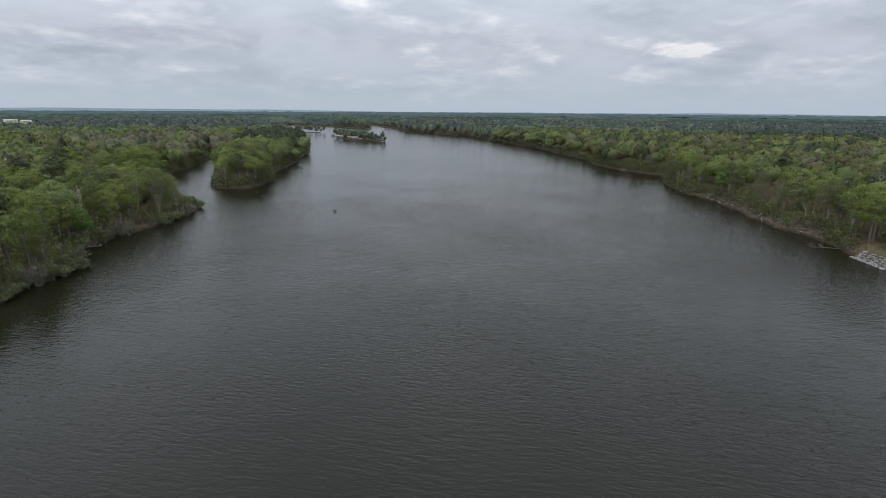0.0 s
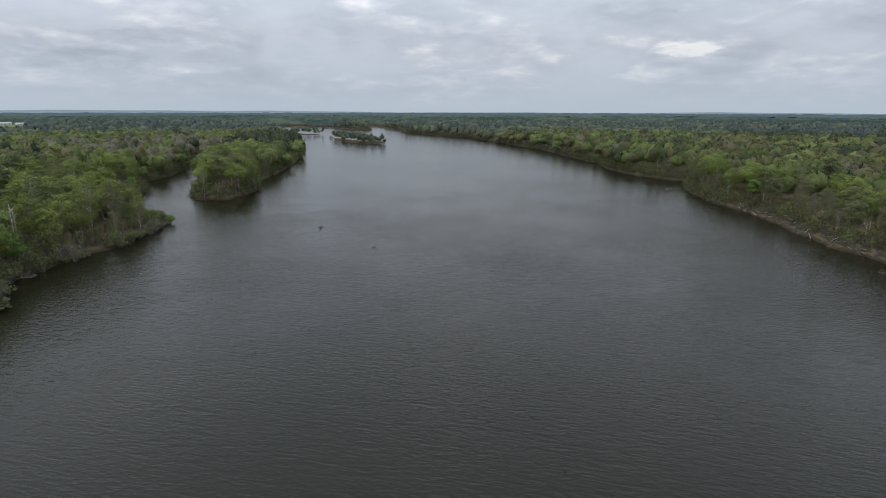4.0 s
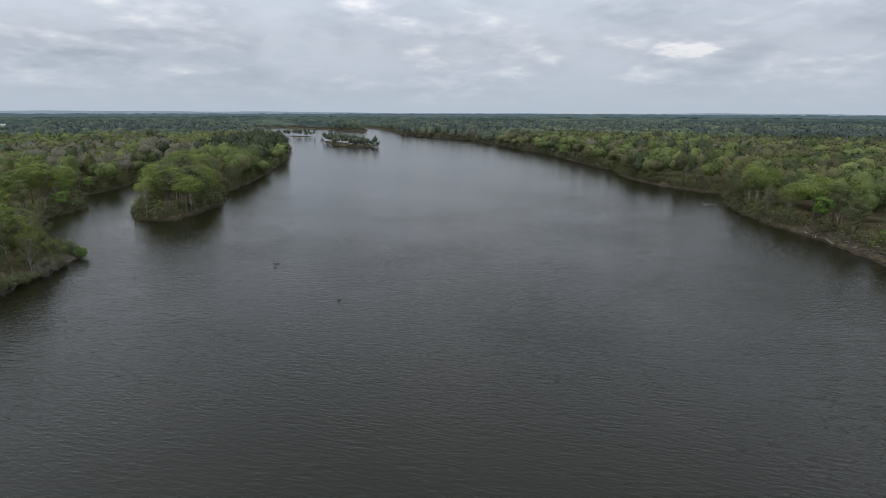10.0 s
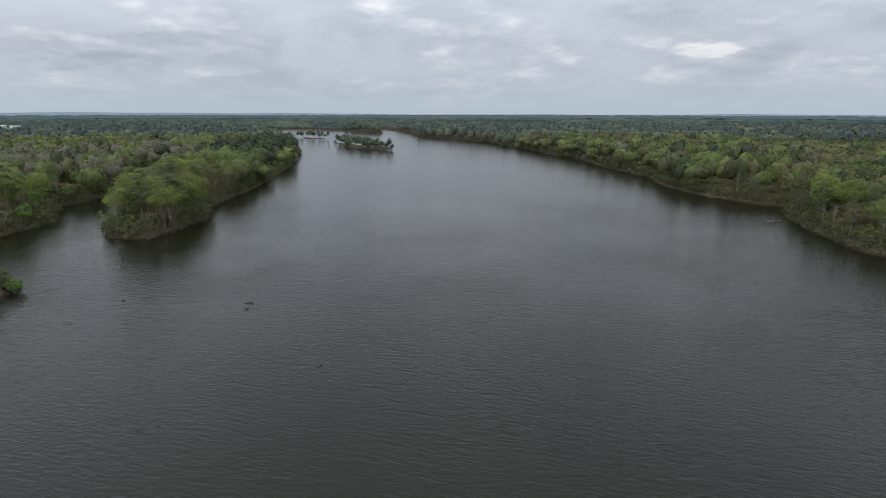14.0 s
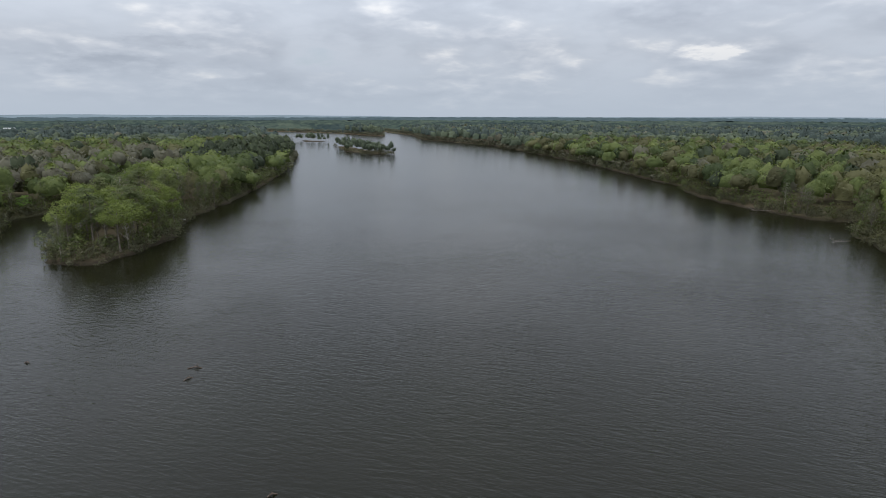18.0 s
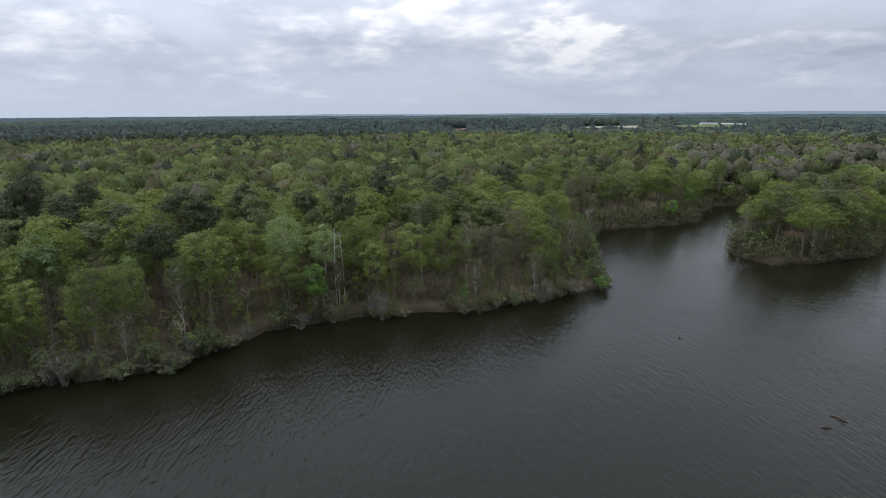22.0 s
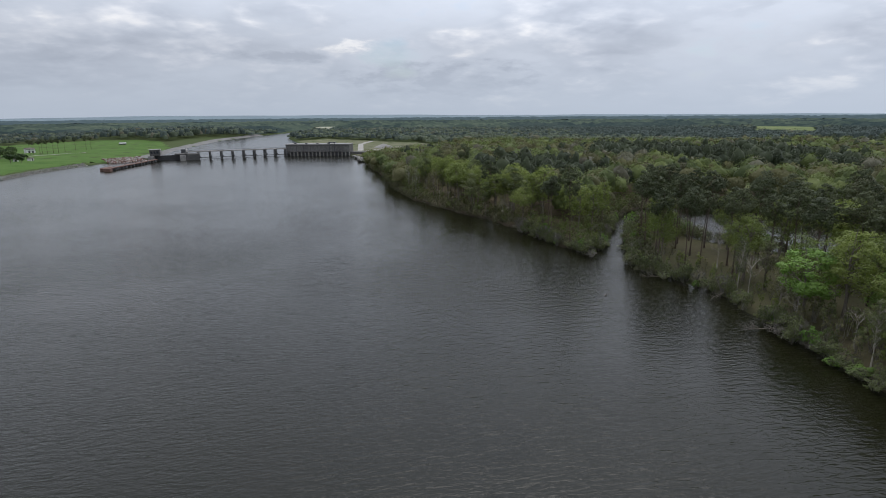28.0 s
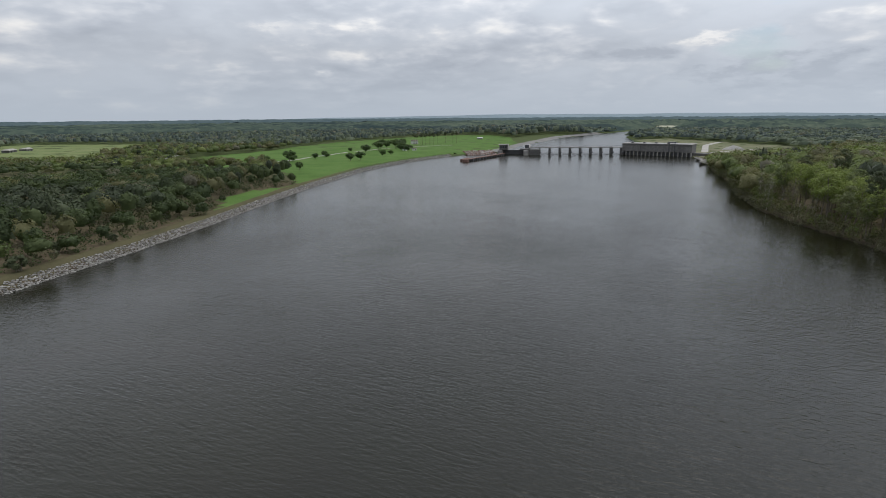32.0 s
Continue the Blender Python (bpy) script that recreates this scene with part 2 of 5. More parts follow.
def ground_material():
    """Forest litter and mud near the banks, grass in the open."""
    m, n = material("ground_cover")
    p = world_pos(n)
    z = n.add("ShaderNodeSeparateXYZ", {0: p}).outputs[2]
    f = n.noise(p, 0.35, 8.0, 0.62)
    litter = n.ramp(f, [(0.3, (0.060, 0.046, 0.030)), (0.5, (0.105, 0.084, 0.055)), (0.7, (0.088, 0.086, 0.042))])
    mud = n.ramp(n.noise(p, 0.8, 6.0), [(0.3, (0.026, 0.022, 0.016)), (0.7, (0.054, 0.044, 0.031))])
    col = n.mix(n.ramp(z, [(0.35, 0.0), (1.0, 1.0)]), mud, litter)
    far = n.noise(p, 0.006, 5.0, 0.6)
    col = n.mix(n.ramp(far, [(0.5, 0.0), (0.62, 0.5)]), col, (0.05, 0.06, 0.025))
    sx, sy = (n.add("ShaderNodeSeparateXYZ", {0: p}).outputs[k] for k in (0, 1))
    park = n.math("MULTIPLY", n.add("ShaderNodeMapRange", {0: sx, 1: 40.0, 2: 90.0, 3: 0.0, 4: 1.0}).outputs[0], n.add("ShaderNodeMapRange", {0: sy, 1: -180.0, 2: -300.0, 3: 0.0, 4: 1.0}).outputs[0])
    park = n.math("MAXIMUM", park, n.add("ShaderNodeMapRange", {0: sy, 1: -440.0, 2: -520.0, 3: 0.0, 4: 1.0}).outputs[0])
    col = n.mix(n.math("MULTIPLY", park, 0.85), col, (0.055, 0.078, 0.028))
    bump = n.add("ShaderNodeBump", {"Strength": 0.6, "Distance": 0.3, "Height": f})
    bs = n.add("ShaderNodeBsdfPrincipled", {"Base Color": col, "Roughness": 0.95, "Specular IOR Level": 0.05, "Normal": bump.outputs[0]})
    n.add("ShaderNodeOutputMaterial", {0: bs.outputs[0]})
    return m


def grass_material(name, a, b, c):
    m, n = material(name)
    p = world_pos(n)
    f = n.math("ADD", n.math("MULTIPLY", n.noise(p, 0.03, 5.0, 0.6), 0.7), n.math("MULTIPLY", n.noise(p, 0.8, 6.0, 0.65), 0.3))
    col = n.ramp(f, [(0.35, a), (0.5, b), (0.66, c)])
    bump = n.add("ShaderNodeBump", {"Strength": 0.5, "Distance": 0.1, "Height": n.noise(p, 4.0, 4.0)})
    bs = n.add("ShaderNodeBsdfPrincipled", {"Base Color": col, "Roughness": 0.95, "Specular IOR Level": 0.05, "Normal": bump.outputs[0]})
    n.add("ShaderNodeOutputMaterial", {0: bs.outputs[0]})
    return m


M_WATER, M_GROUND = water_material(), ground_material()
M_LAWN = grass_material("mown_grass", (0.055, 0.10, 0.024), (0.072, 0.13, 0.032), (0.095, 0.145, 0.044))
M_FIELD = grass_material("pasture", (0.10, 0.13, 0.05), (0.13, 0.16, 0.065), (0.17, 0.18, 0.085))
M_PALE = grass_material("bare_field", (0.26, 0.27, 0.2), (0.31, 0.31, 0.23), (0.35, 0.33, 0.25))
M_FRESH = foliage("fresh_leaves", (0.112, 0.145, 0.040), (0.175, 0.214, 0.060), (0.260, 0.298, 0.094), 0.44)
M_BRIGHT = foliage("bright_leaves", (0.11, 0.195, 0.042), (0.15, 0.25, 0.055), (0.20, 0.30, 0.075), 0.38)
M_SILVER = foliage("silvery_leaves", (0.13, 0.185, 0.075), (0.19, 0.255, 0.105), (0.28, 0.34, 0.16), 0.42)
M_OLIVE = foliage("budding_leaves", (0.105, 0.105, 0.052), (0.16, 0.155, 0.080), (0.225, 0.21, 0.115), 0.44)
M_PINE = foliage("pine_needles", (0.040, 0.052, 0.024), (0.060, 0.074, 0.034), (0.088, 0.100, 0.048), 0.25)
M_GREY = foliage("grey_twigs", (0.085, 0.075, 0.062), (0.145, 0.132, 0.112), (0.25, 0.235, 0.205), 0.1)
M_SHRUB = foliage("bank_shrub_leaves", (0.085, 0.105, 0.045), (0.135, 0.155, 0.070), (0.20, 0.215, 0.105), 0.44)
M_WFRESH = foliage("wood_fresh", (0.060, 0.082, 0.027), (0.110, 0.140, 0.043), (0.178, 0.208, 0.068), 0.3, True, 0.7, 0.25)
M_WOLIVE = foliage("wood_budding", (0.068, 0.068, 0.031), (0.106, 0.104, 0.045), (0.150, 0.146, 0.065), 0.3, True, 0.7, 0.25)
M_WGREY = foliage("wood_bare", (0.085, 0.080, 0.055), (0.122, 0.118, 0.080), (0.165, 0.160, 0.115), 0.25, True, 0.7, 0.25)
M_WPINE = foliage("wood_pine", (0.026, 0.036, 0.018), (0.038, 0.051, 0.024), (0.054, 0.068, 0.032), 0.1, True, 0.7, 0.25)
M_WDARK = foliage("wood_dark_leaf", (0.026, 0.040, 0.014), (0.046, 0.066, 0.022), (0.072, 0.092, 0.032), 0.25, True, 0.7, 0.25)
# distance haze painted in: leaf colours muted and shifted towards blue
M_HPINE = foliage("haze_tinted_pine", (0.044, 0.060, 0.054), (0.058, 0.078, 0.068), (0.076, 0.098, 0.084), 0.05, True, 0.9, 0.6)
M_HFRESH = foliage("haze_tinted_woods", (0.056, 0.074, 0.050), (0.082, 0.104, 0.066), (0.115, 0.138, 0.084), 0.1, True, 0.8, 0.5)
M_BRUSH = foliage("brush_leaves", (0.06, 0.062, 0.036), (0.095, 0.096, 0.055), (0.14, 0.135, 0.082), 0.3, True, 0.7, 0.3)
M_WOAK = foliage("park_leaves", (0.035, 0.065, 0.02), (0.055, 0.09, 0.026), (0.08, 0.12, 0.036), 0.25)
# haze over the distant woods is mixed into both these greens
M_CANOPY = far_canopy("haze_tinted_canopy", (0.034, 0.050, 0.046), (0.060, 0.080, 0.064), (0.092, 0.112, 0.082))
M_DPINE = far_canopy("haze_tinted_pines", (0.028, 0.042, 0.042), (0.040, 0.056, 0.053), (0.056, 0.074, 0.066))
# blue-grey of distance haze is put straight into these farthest crowns' colour
M_FAR_HAZED = far_canopy("far_canopy", (0.056, 0.080, 0.090), (0.070, 0.096, 0.102), (0.088, 0.114, 0.116))
M_BARK = plain("grey_bark", (0.12, 0.10, 0.08), (0.22, 0.19, 0.155), 3.0, 0.9, 0.6)
M_PBARK = plain("pine_bark", (0.07, 0.05, 0.038), (0.13, 0.095, 0.07), 3.0, 0.9, 0.6)
M_PALEBARK = plain("bleached_wood", (0.34, 0.30, 0.25), (0.5, 0.46, 0.4), 3.0, 0.85, 0.5)
M_STONE = plain("limestone_riprap", (0.30, 0.29, 0.27), (0.50, 0.49, 0.46), 1.2, 0.85, 0.6)
M_CONC = plain("weathered_concrete", (0.20, 0.19, 0.18), (0.30, 0.29, 0.27), 0.5, 0.85, 0.3, 3.0, 0.0, 0.6)
M_DCONC = plain("stained_concrete", (0.07, 0.068, 0.065), (0.12, 0.115, 0.11), 0.5, 0.85, 0.3, 3.0, 0.0, 0.6)
M_GRAVEL = plain("pale_gravel", (0.25, 0.235, 0.21), (0.36, 0.345, 0.31), 0.6, 0.9, 0.4)
M_STEEL = plain("dark_painted_steel", (0.05, 0.052, 0.055), (0.09, 0.092, 0.095), 1.0, 0.55, 0.1, None, 0.3)
M_WHITE = plain("white_metal_roof", (0.5, 0.5, 0.5), (0.62, 0.62, 0.62), 0.5, 0.5)
M_WALLW = plain("white_siding", (0.6, 0.6, 0.58), (0.72, 0.72, 0.7), 0.5, 0.7)
M_ROOF = plain("brown_shingles", (0.10, 0.085, 0.075), (0.15, 0.13, 0.115), 1.0, 0.85)
M_RED = plain("red_clay_ground", (0.35, 0.16, 0.10), (0.46, 0.24, 0.16), 0.05, 0.95)
M_GLASS = plain("dark_glazing", (0.02, 0.024, 0.03), (0.035, 0.04, 0.046), 0.3, 0.1)
M_GREYWALL = plain("aged_concrete", (0.11, 0.105, 0.10), (0.17, 0.165, 0.155), 0.4, 0.85, 0.3, 3.0, 0.0, 0.7)
M_SAND = plain("bank_soil", (0.03, 0.024, 0.017), (0.062, 0.048, 0.034), 0.5, 0.95, 0.6)
# hill colour carries the bluish air haze of the horizon
M_HAZE = plain("haze_tinted_hills", (0.12, 0.165, 0.19), (0.15, 0.20, 0.225), 0.004, 1.0)

# ---- mesh helpers ----
RNG = np.random.default_rng(7)


def mesh_of(name, verts, faces, mat, smooth=False):
    """A mesh from arrays of corners and of equal-sided faces."""
    verts, faces = np.asarray(verts, np.float32).reshape(-1, 3), np.asarray(faces, np.int32)
    me = bpy.data.meshes.new(name)
    k = faces.shape[1]
    me.vertices.add(len(verts))
    me.vertices.foreach_set("co", verts.ravel())
    me.loops.add(faces.size)
    me.loops.foreach_set("vertex_index", faces.ravel())
    me.polygons.add(len(faces))
    me.polygons.foreach_set("loop_start", np.arange(0, faces.size, k, dtype=np.int32))
    me.polygons.foreach_set("loop_total", np.full(len(faces), k, np.int32))
    if smooth:
        me.polygons.foreach_set("use_smooth", np.ones(len(faces), bool))
    me.update(calc_edges=True)
    me.materials.append(mat)
    return me


class Soup:
    """Collects quads from many small pieces into one mesh."""

    def __init__(self):
        self.v, self.f, self.n = [], [], 0

    def put(self, v, f):
        v = np.asarray(v, float).reshape(-1, 3)
        self.v.append(v)
        self.f.append(np.asarray(f, int) + self.n)
        self.n += len(v)

    def tube(self, pts, radii, sides=6):
        pts, radii = np.asarray(pts, float), np.asarray(radii, float)
        d = np.gradient(pts, axis=0)
        d /= np.linalg.norm(d, axis=1, keepdims=True) + 1e-9
        ref = np.array([0.31, 0.87, 0.2]) if abs(d[0, 2]) > 0.8 else np.array([0, 0, 1.0])
        u = np.cross(d, ref)
        u /= np.linalg.norm(u, axis=1, keepdims=True) + 1e-9
        w = np.cross(d, u)
        a = np.linspace(0, 2 * np.pi, sides, endpoint=False)
        ring = pts[:, None] + radii[:, None, None] * (np.cos(a)[None, :, None] * u[:, None] + np.sin(a)[None, :, None] * w[:, None])
        k = len(pts)
        i, j = np.meshgrid(np.arange(k - 1), np.arange(sides), indexing="ij")
        j2 = (j + 1) % sides
        self.put(ring.reshape(-1, 3), np.stack([i * sides + j, i * sides + j2, (i + 1) * sides + j2, (i + 1) * sides + j], -1).reshape(-1, 4))

    def cards(self, c, nrm, size, rng, aspect=0.6):
        """Small leaf sprays: uneven four-cornered blades at c, facing nrm."""
        k = len(c)
        nrm = nrm / (np.linalg.norm(nrm, axis=1, keepdims=True) + 1e-9)
        r = rng.normal(size=(k, 3))
        u = np.cross(nrm, r)
        u /= np.linalg.norm(u, axis=1, keepdims=True) + 1e-9
        w = np.cross(nrm, u)
        s = size * rng.uniform(0.6, 1.35, (k, 1))
        a = s * aspect * rng.uniform(0.7, 1.3, (k, 1))
        off = rng.uniform(-0.3, 0.3, (k, 1))
        q = np.stack([c - u * s, c + w * a + u * s * off, c + u * s + nrm * s * 0.15, c - w * a * rng.uniform(0.6, 1.2, (k, 1)) - u * s * off], 1)
        self.put(q.reshape(-1, 3), np.arange(4 * k).reshape(-1, 4))

    def box(self, lo, hi):
        x0, y0, z0 = lo
        x1, y1, z1 = hi
        self.put([(x0, y0, z0), (x1, y0, z0), (x1, y1, z0), (x0, y1, z0), (x0, y0, z1), (x1, y0, z1), (x1, y1, z1), (x0, y1, z1)],
                 [(0, 3, 2, 1), (4, 5, 6, 7), (0, 1, 5, 4), (1, 2, 6, 5), (2, 3, 7, 6), (3, 0, 4, 7)])

    def mesh(self, name, mat, smooth=False):
        return mesh_of(name, np.concatenate(self.v), np.concatenate(self.f), mat, smooth)


def part(name, soup, mat, parent, label="", smooth=False):
    ob = new(name, soup.mesh(name, mat, smooth))
    ob.parent = parent
    if label:
        ob["label"] = label
    return ob


GROUPS = {"broadleaf_tree": "broadleaf trees on the west bank", "budding_tree": "budding trees on the banks", "pine_tree": "pines behind the bank", "bare_tree": "leafless bank trees",
          "cottonwood_tree": "silvery trees on the bank", "young_tree": "bright young trees", "bank_shrub": "shrubs along the water's edge", "sapling": "saplings under the bank trees",
          "fallen_tree": "fallen trees in the shallows", "dead_tree": "dead standing trunks", "floating_branch": "driftwood afloat on the river", "park_tree": "shade trees on the lawn",
          "evergreen_bush": "evergreen bushes on the verge", "farm_building": "farm buildings beyond the lawn", "long_shed": "white-roofed sheds in the field", "picnic_shelter": "picnic shelters"}


def thing(name, label, category, group="", at=(0, 0, 0), turn=0.0):
    ob = new(name)
    ob.matrix_basis = pose(*at, 0, 0, turn)
    return tagged(ob, label, category, group or GROUPS.get(name, ""))


# ---- plan ----
SHORE_DOWN = [(-172, -500), (-172, -415), (-150, -335), (-137, -240), (-124, -192), (-114, -125), (-119, -75), (-126, -35), (-124, 8), (-125, 31)]
CREEK = [(-142, 17), (-160, -1), (-186, -25), (-215, -40), (-258, -30), (-272, 10), (-254, 48), (-228, 68), (-196, 70), (-185, 52), (-177, 28), (-184, 10), (-194, -3), (-182, -9), (-165, 7), (-149, 24), (-134, 43)]
SHORE_LEFT = [(-126, 50), (-131, 65), (-129, 84), (-118, 109), (-111, 132), (-110, 160), (-116, 168), (-122, 178), (-123, 190), (-119, 216), (-115, 230), (-116, 245), (-118, 265)]
BAY = [(-132, 275), (-160, 290), (-180, 312), (-178, 332), (-177, 362), (-206, 398), (-200, 430), (-225, 542), (-262, 612), (-240, 600), (-180, 442), (-162, 402), (-150, 360), (-135, 331)]
SHORE_POINT = [(-116, 329), (-111, 365), (-126, 410), (-127, 462), (-133, 520), (-148, 622), (-180, 760), (-221, 890), (-300, 1010), (-350, 1170), (-420, 1350), (-560, 1560), (-900, 1690)]
FAR_BEND = [(-1000, 1760), (-620, 1725), (-460, 1690), (-300, 1560), (-200, 1420), (-169, 1390), (-185, 1500), (-262, 1750), (-235, 1780), (-150, 1560), (-112, 1460), (-78, 1250)]
SHORE_RIGHT = [(53, 1020), (92, 860), (112, 770), (128, 715), (138, 620), (147, 556), (153, 541), (143, 508), (146, 474), (150, 456), (158, 436), (165, 420), (182, 412), (184, 402), (164, 392), (154, 362), (151, 345), (149, 316),
               (152, 300), (151, 274), (147, 248), (145, 225), (147, 210), (148, 200), (144, 184), (141, 160)]
REVETMENT = [(145, 105), (148, 56), (147, 5), (149, -50), (154, -110), (158, -190), (157, -300), (148, -358), (132, -424), (107, -489), (80, -512), (52, -532)]
TAILWATER = [(35, -700), (-40, -1030), (-150, -1300), (-260, -1500), (-330, -1600), (-380, -1560), (-300, -1400), (-205, -1180), (-178, -1050), (-168, -870), (-166, -700), (-170, -560)]
WATERLINE = np.array(SHORE_DOWN + CREEK + SHORE_LEFT + BAY + SHORE_POINT + FAR_BEND + SHORE_RIGHT + REVETMENT + TAILWATER, float)
ISLETS = [np.array([(-196, 1015), (-150, 880), (-112, 838), (-78, 826), (-84, 846), (-120, 900), (-165, 990)], float),
          np.array([(-305, 1168), (-265, 1140), (-228, 1132), (-240, 1150), (-290, 1185)], float)]


def signed(x, y, poly):
    """Distance to a closed outline, negative inside."""
    x, y = np.asarray(x, float), np.asarray(y, float)
    best, inside = np.full(x.shape, 1e9), np.zeros(x.shape, bool)
    for (ax, ay), (bx, by) in zip(poly, np.roll(poly, -1, 0)):
        dx, dy = bx - ax, by - ay
        t = np.clip(((x - ax) * dx + (y - ay) * dy) / (dx * dx + dy * dy), 0, 1)
        best = np.minimum(best, (x - ax - t * dx) ** 2 + (y - ay - t * dy) ** 2)
        cross = ((ay > y) != (by > y)) & (x < dx * (y - ay) / (dy if dy else 1e-9) + ax)
        inside ^= cross
    best = np.sqrt(best)
    return np.where(inside, -best, best)


def wiggle(x, y, k=0.09):
    return np.sin(x * k + 1.3) * np.sin(y * k * 1.17 + 0.4) + 0.6 * np.sin(x * k * 2.7 + y * k * 1.9) + 0.4 * np.sin(x * k * 5.1 - y * k * 4.3 + 2)


def inland(x, y):
    """Metres from the water's edge, positive on land."""
    d = signed(x, y, WATERLINE)
    for i in ISLETS:
        d = np.maximum(d, -signed(x, y, i))
    rough = np.where((x > 100) & (y < 185), 0.15, 1.0)
    return d + rough * 1.1 * wiggle(x, y, 0.22)


def inside(x, y, poly):
    return signed(x, y, np.array(poly, float)) < 0


LAWN = [(142, -69), (159, -69), (176, -99), (178, -115), (175, -135), (165, -170), (178, -202), (214, -253), (247, -285), (278, -272), (332, -266), (350, -258), (372, -300), (395, -345), (386, -400), (383, -442), (369, -484), (377, -582), (371, -693), (355, -814), (305, -912), (272, -1028), (193, -1093), (113, -1089), (66, -985), (40, -760), (60, -560), (80, -500), (100, -470), (125, -415), (140, -350), (148, -290), (148, -190), (144, -112)]
FIELD = [(550, -300), (486, -330), (520, -420), (545, -520), (566, -610), (640, -700), (900, -660), (900, -400), (700, -330)]
ROADSIDE = [(316, -260), (338, -236), (336, -205), (348, -165), (372, -100), (440, -90), (425, -165), (382, -222), (358, -252)]
YARD = [(-172, -500), (-172, -430), (-230, -450), (-300, -500), (-380, -560), (-340, -690), (-290, -800), (-240, -920), (-165, -900), (-160, -760), (-166, -700)]
OPEN = [LAWN, FIELD, ROADSIDE, YARD]
FAR_FIELDS = [[(-1130, 1270), (-900, 1050), (-830, 1130), (-980, 1480), (-1110, 1460)],
              [(-1190, 640), (-1016, 590), (-1004, 628), (-1160, 700)],
              [(-620, -1400), (-350, -1650), (-420, -2000), (-900, -1750)],
              [(-1168, -1280), (-974, -1000), (-900, -1060), (-1000, -1350)],
              [(-1190, 105), (-1000, 112), (-1000, 150), (-1190, 160)],
              [(-1133, 1004), (-965, 865), (-928, 990), (-1088, 1130)],
              [(-345, -35), (-300, -60), (-320, -80), (-370, -55)],
              [(-1150, -680), (-1180, -560), (-1560, -810), (-1510, -950)],
              [(-1456, 530), (-1405, 655), (-1890, 800), (-1870, 640)]]


KNOLLS = [(-1030, 1300), (-1090, 650), (-1080, 1010), (-1330, -760), (-1650, 660)]


def rise(x, y):
    """Low swells of farmland beyond the river woods."""
    return sum(9.0 * np.exp(-((x - a) ** 2 + (y - b) ** 2) / 190.0 ** 2) for a, b in KNOLLS)


def height(x, y):
    d = inland(x, y)
    z = np.where(d > 0, np.minimum(d * 0.45, 1.0) + np.clip(d - 2, 0, 60) * 0.025, np.maximum(d * 0.35, -2.5))
    z = np.where((x > 130) & (y > 203) & (y < 310) & (d > 0), np.minimum(d * 0.6, 2.4) + np.clip(d - 4, 0, 60) * 0.03, z)
    bank = (x > 100) & (y < 185) & (y > -500)
    z = np.where(bank & (d > 0), np.minimum(d * 0.55, 3.0) + np.clip(d - 6, 0, 60) * 0.01, z)
    r = np.hypot(x, y - 90)
    return z + rise(x, y) + np.clip(r - 900, 0, 4000) * 0.002 + np.where(d > 8, 0.25 * wiggle(x, y, 0.05), 0)


def steps(spans):
    out = []
    for a, b, s in spans:
        out += list(np.arange(a, b, s))
    return np.array(out + [spans[-1][1]])


def grid_mesh(name, xs, ys, fz, mat, keep=None, smooth=True):
    x, y = np.meshgrid(xs, ys)
    z = fz(x, y)
    nx, ny = len(xs), len(ys)
    i, j = np.meshgrid(np.arange(nx - 1), np.arange(ny - 1))
    a = (j * nx + i)
    f = np.stack([a, a + 1, a + nx + 1, a + nx], -1).reshape(-1, 4)
    if keep is not None:
        cx, cy = x[:-1, :-1] + np.diff(x, axis=1)[:-1] / 2, y[:-1, :-1] + np.diff(y, axis=0)[:, :-1] / 2
        f = f[keep(cx, cy).ravel()]
    return mesh_of(name, np.stack([x, y, z], -1), f, mat, smooth)


# ---- setting ----
GX = steps([(-4800, -1500, 150), (-1500, -420, 45), (-420, -270, 9), (-270, -95, 3.5), (-95, 40, 15), (40, 135, 10), (135, 175, 2.5), (175, 420, 12), (420, 1500, 45), (1500, 4800, 150)])
GY = steps([(-4700, -1800, 150), (-1800, -560, 28), (-560, -100, 6), (-100, 460, 3.5), (460, 900, 10), (900, 1900, 28), (1900, 4900, 150)])
tagged(new("ground", grid_mesh("ground", GX, GY, height, M_GROUND)), "leaf-littered river land with muddy banks and grass", "ground", kind="structure")
tagged(new("water", grid_mesh("water", np.linspace(-1500, 700, 12), np.linspace(-2000, 2200, 12), lambda x, y: 0 * x, M_WATER)),
       "broad dark grey-brown river with fine wind ripples", "water", kind="structure")


def sheet(name, poly, mat, label, category, lift=0.12, step=8.0):
    """Ground cover laid a hand's width over the ground."""
    p = np.array(poly, float)
    (x0, y0), (x1, y1) = p.min(0), p.max(0)
    xs, ys = np.arange(x0 - step, x1 + 2 * step, step), np.arange(y0 - step, y1 + 2 * step, step)
    me = grid_mesh(name, xs, ys, lambda x, y: height(x, y) + lift, mat, lambda x, y: (signed(x, y, p) < 0.5 * step * wiggle(x, y, 0.15) * 0.4) & (inland(x, y) > (4.2 if name == "lawn" else 2.0)))
    return tagged(new(name, me), label, category, kind="structure")


sheet("lawn", LAWN, M_LAWN, "broad mown green lawn along the rock-lined bank", "lawn", 0.15, 6.0)
sheet("field", FIELD, M_FIELD, "pale green pasture beyond the tree line", "field", 0.15, 14.0)
sheet("roadside_grass", ROADSIDE, M_LAWN, "green grass strip beside the paved road", "grass", 0.15, 6.0)
sheet("yard", YARD, grass_material("worn_grass", (0.095, 0.105, 0.055), (0.125, 0.13, 0.075), (0.17, 0.16, 0.11)), "patchy grass and gravel round the powerhouse", "yard", 0.15, 8.0)
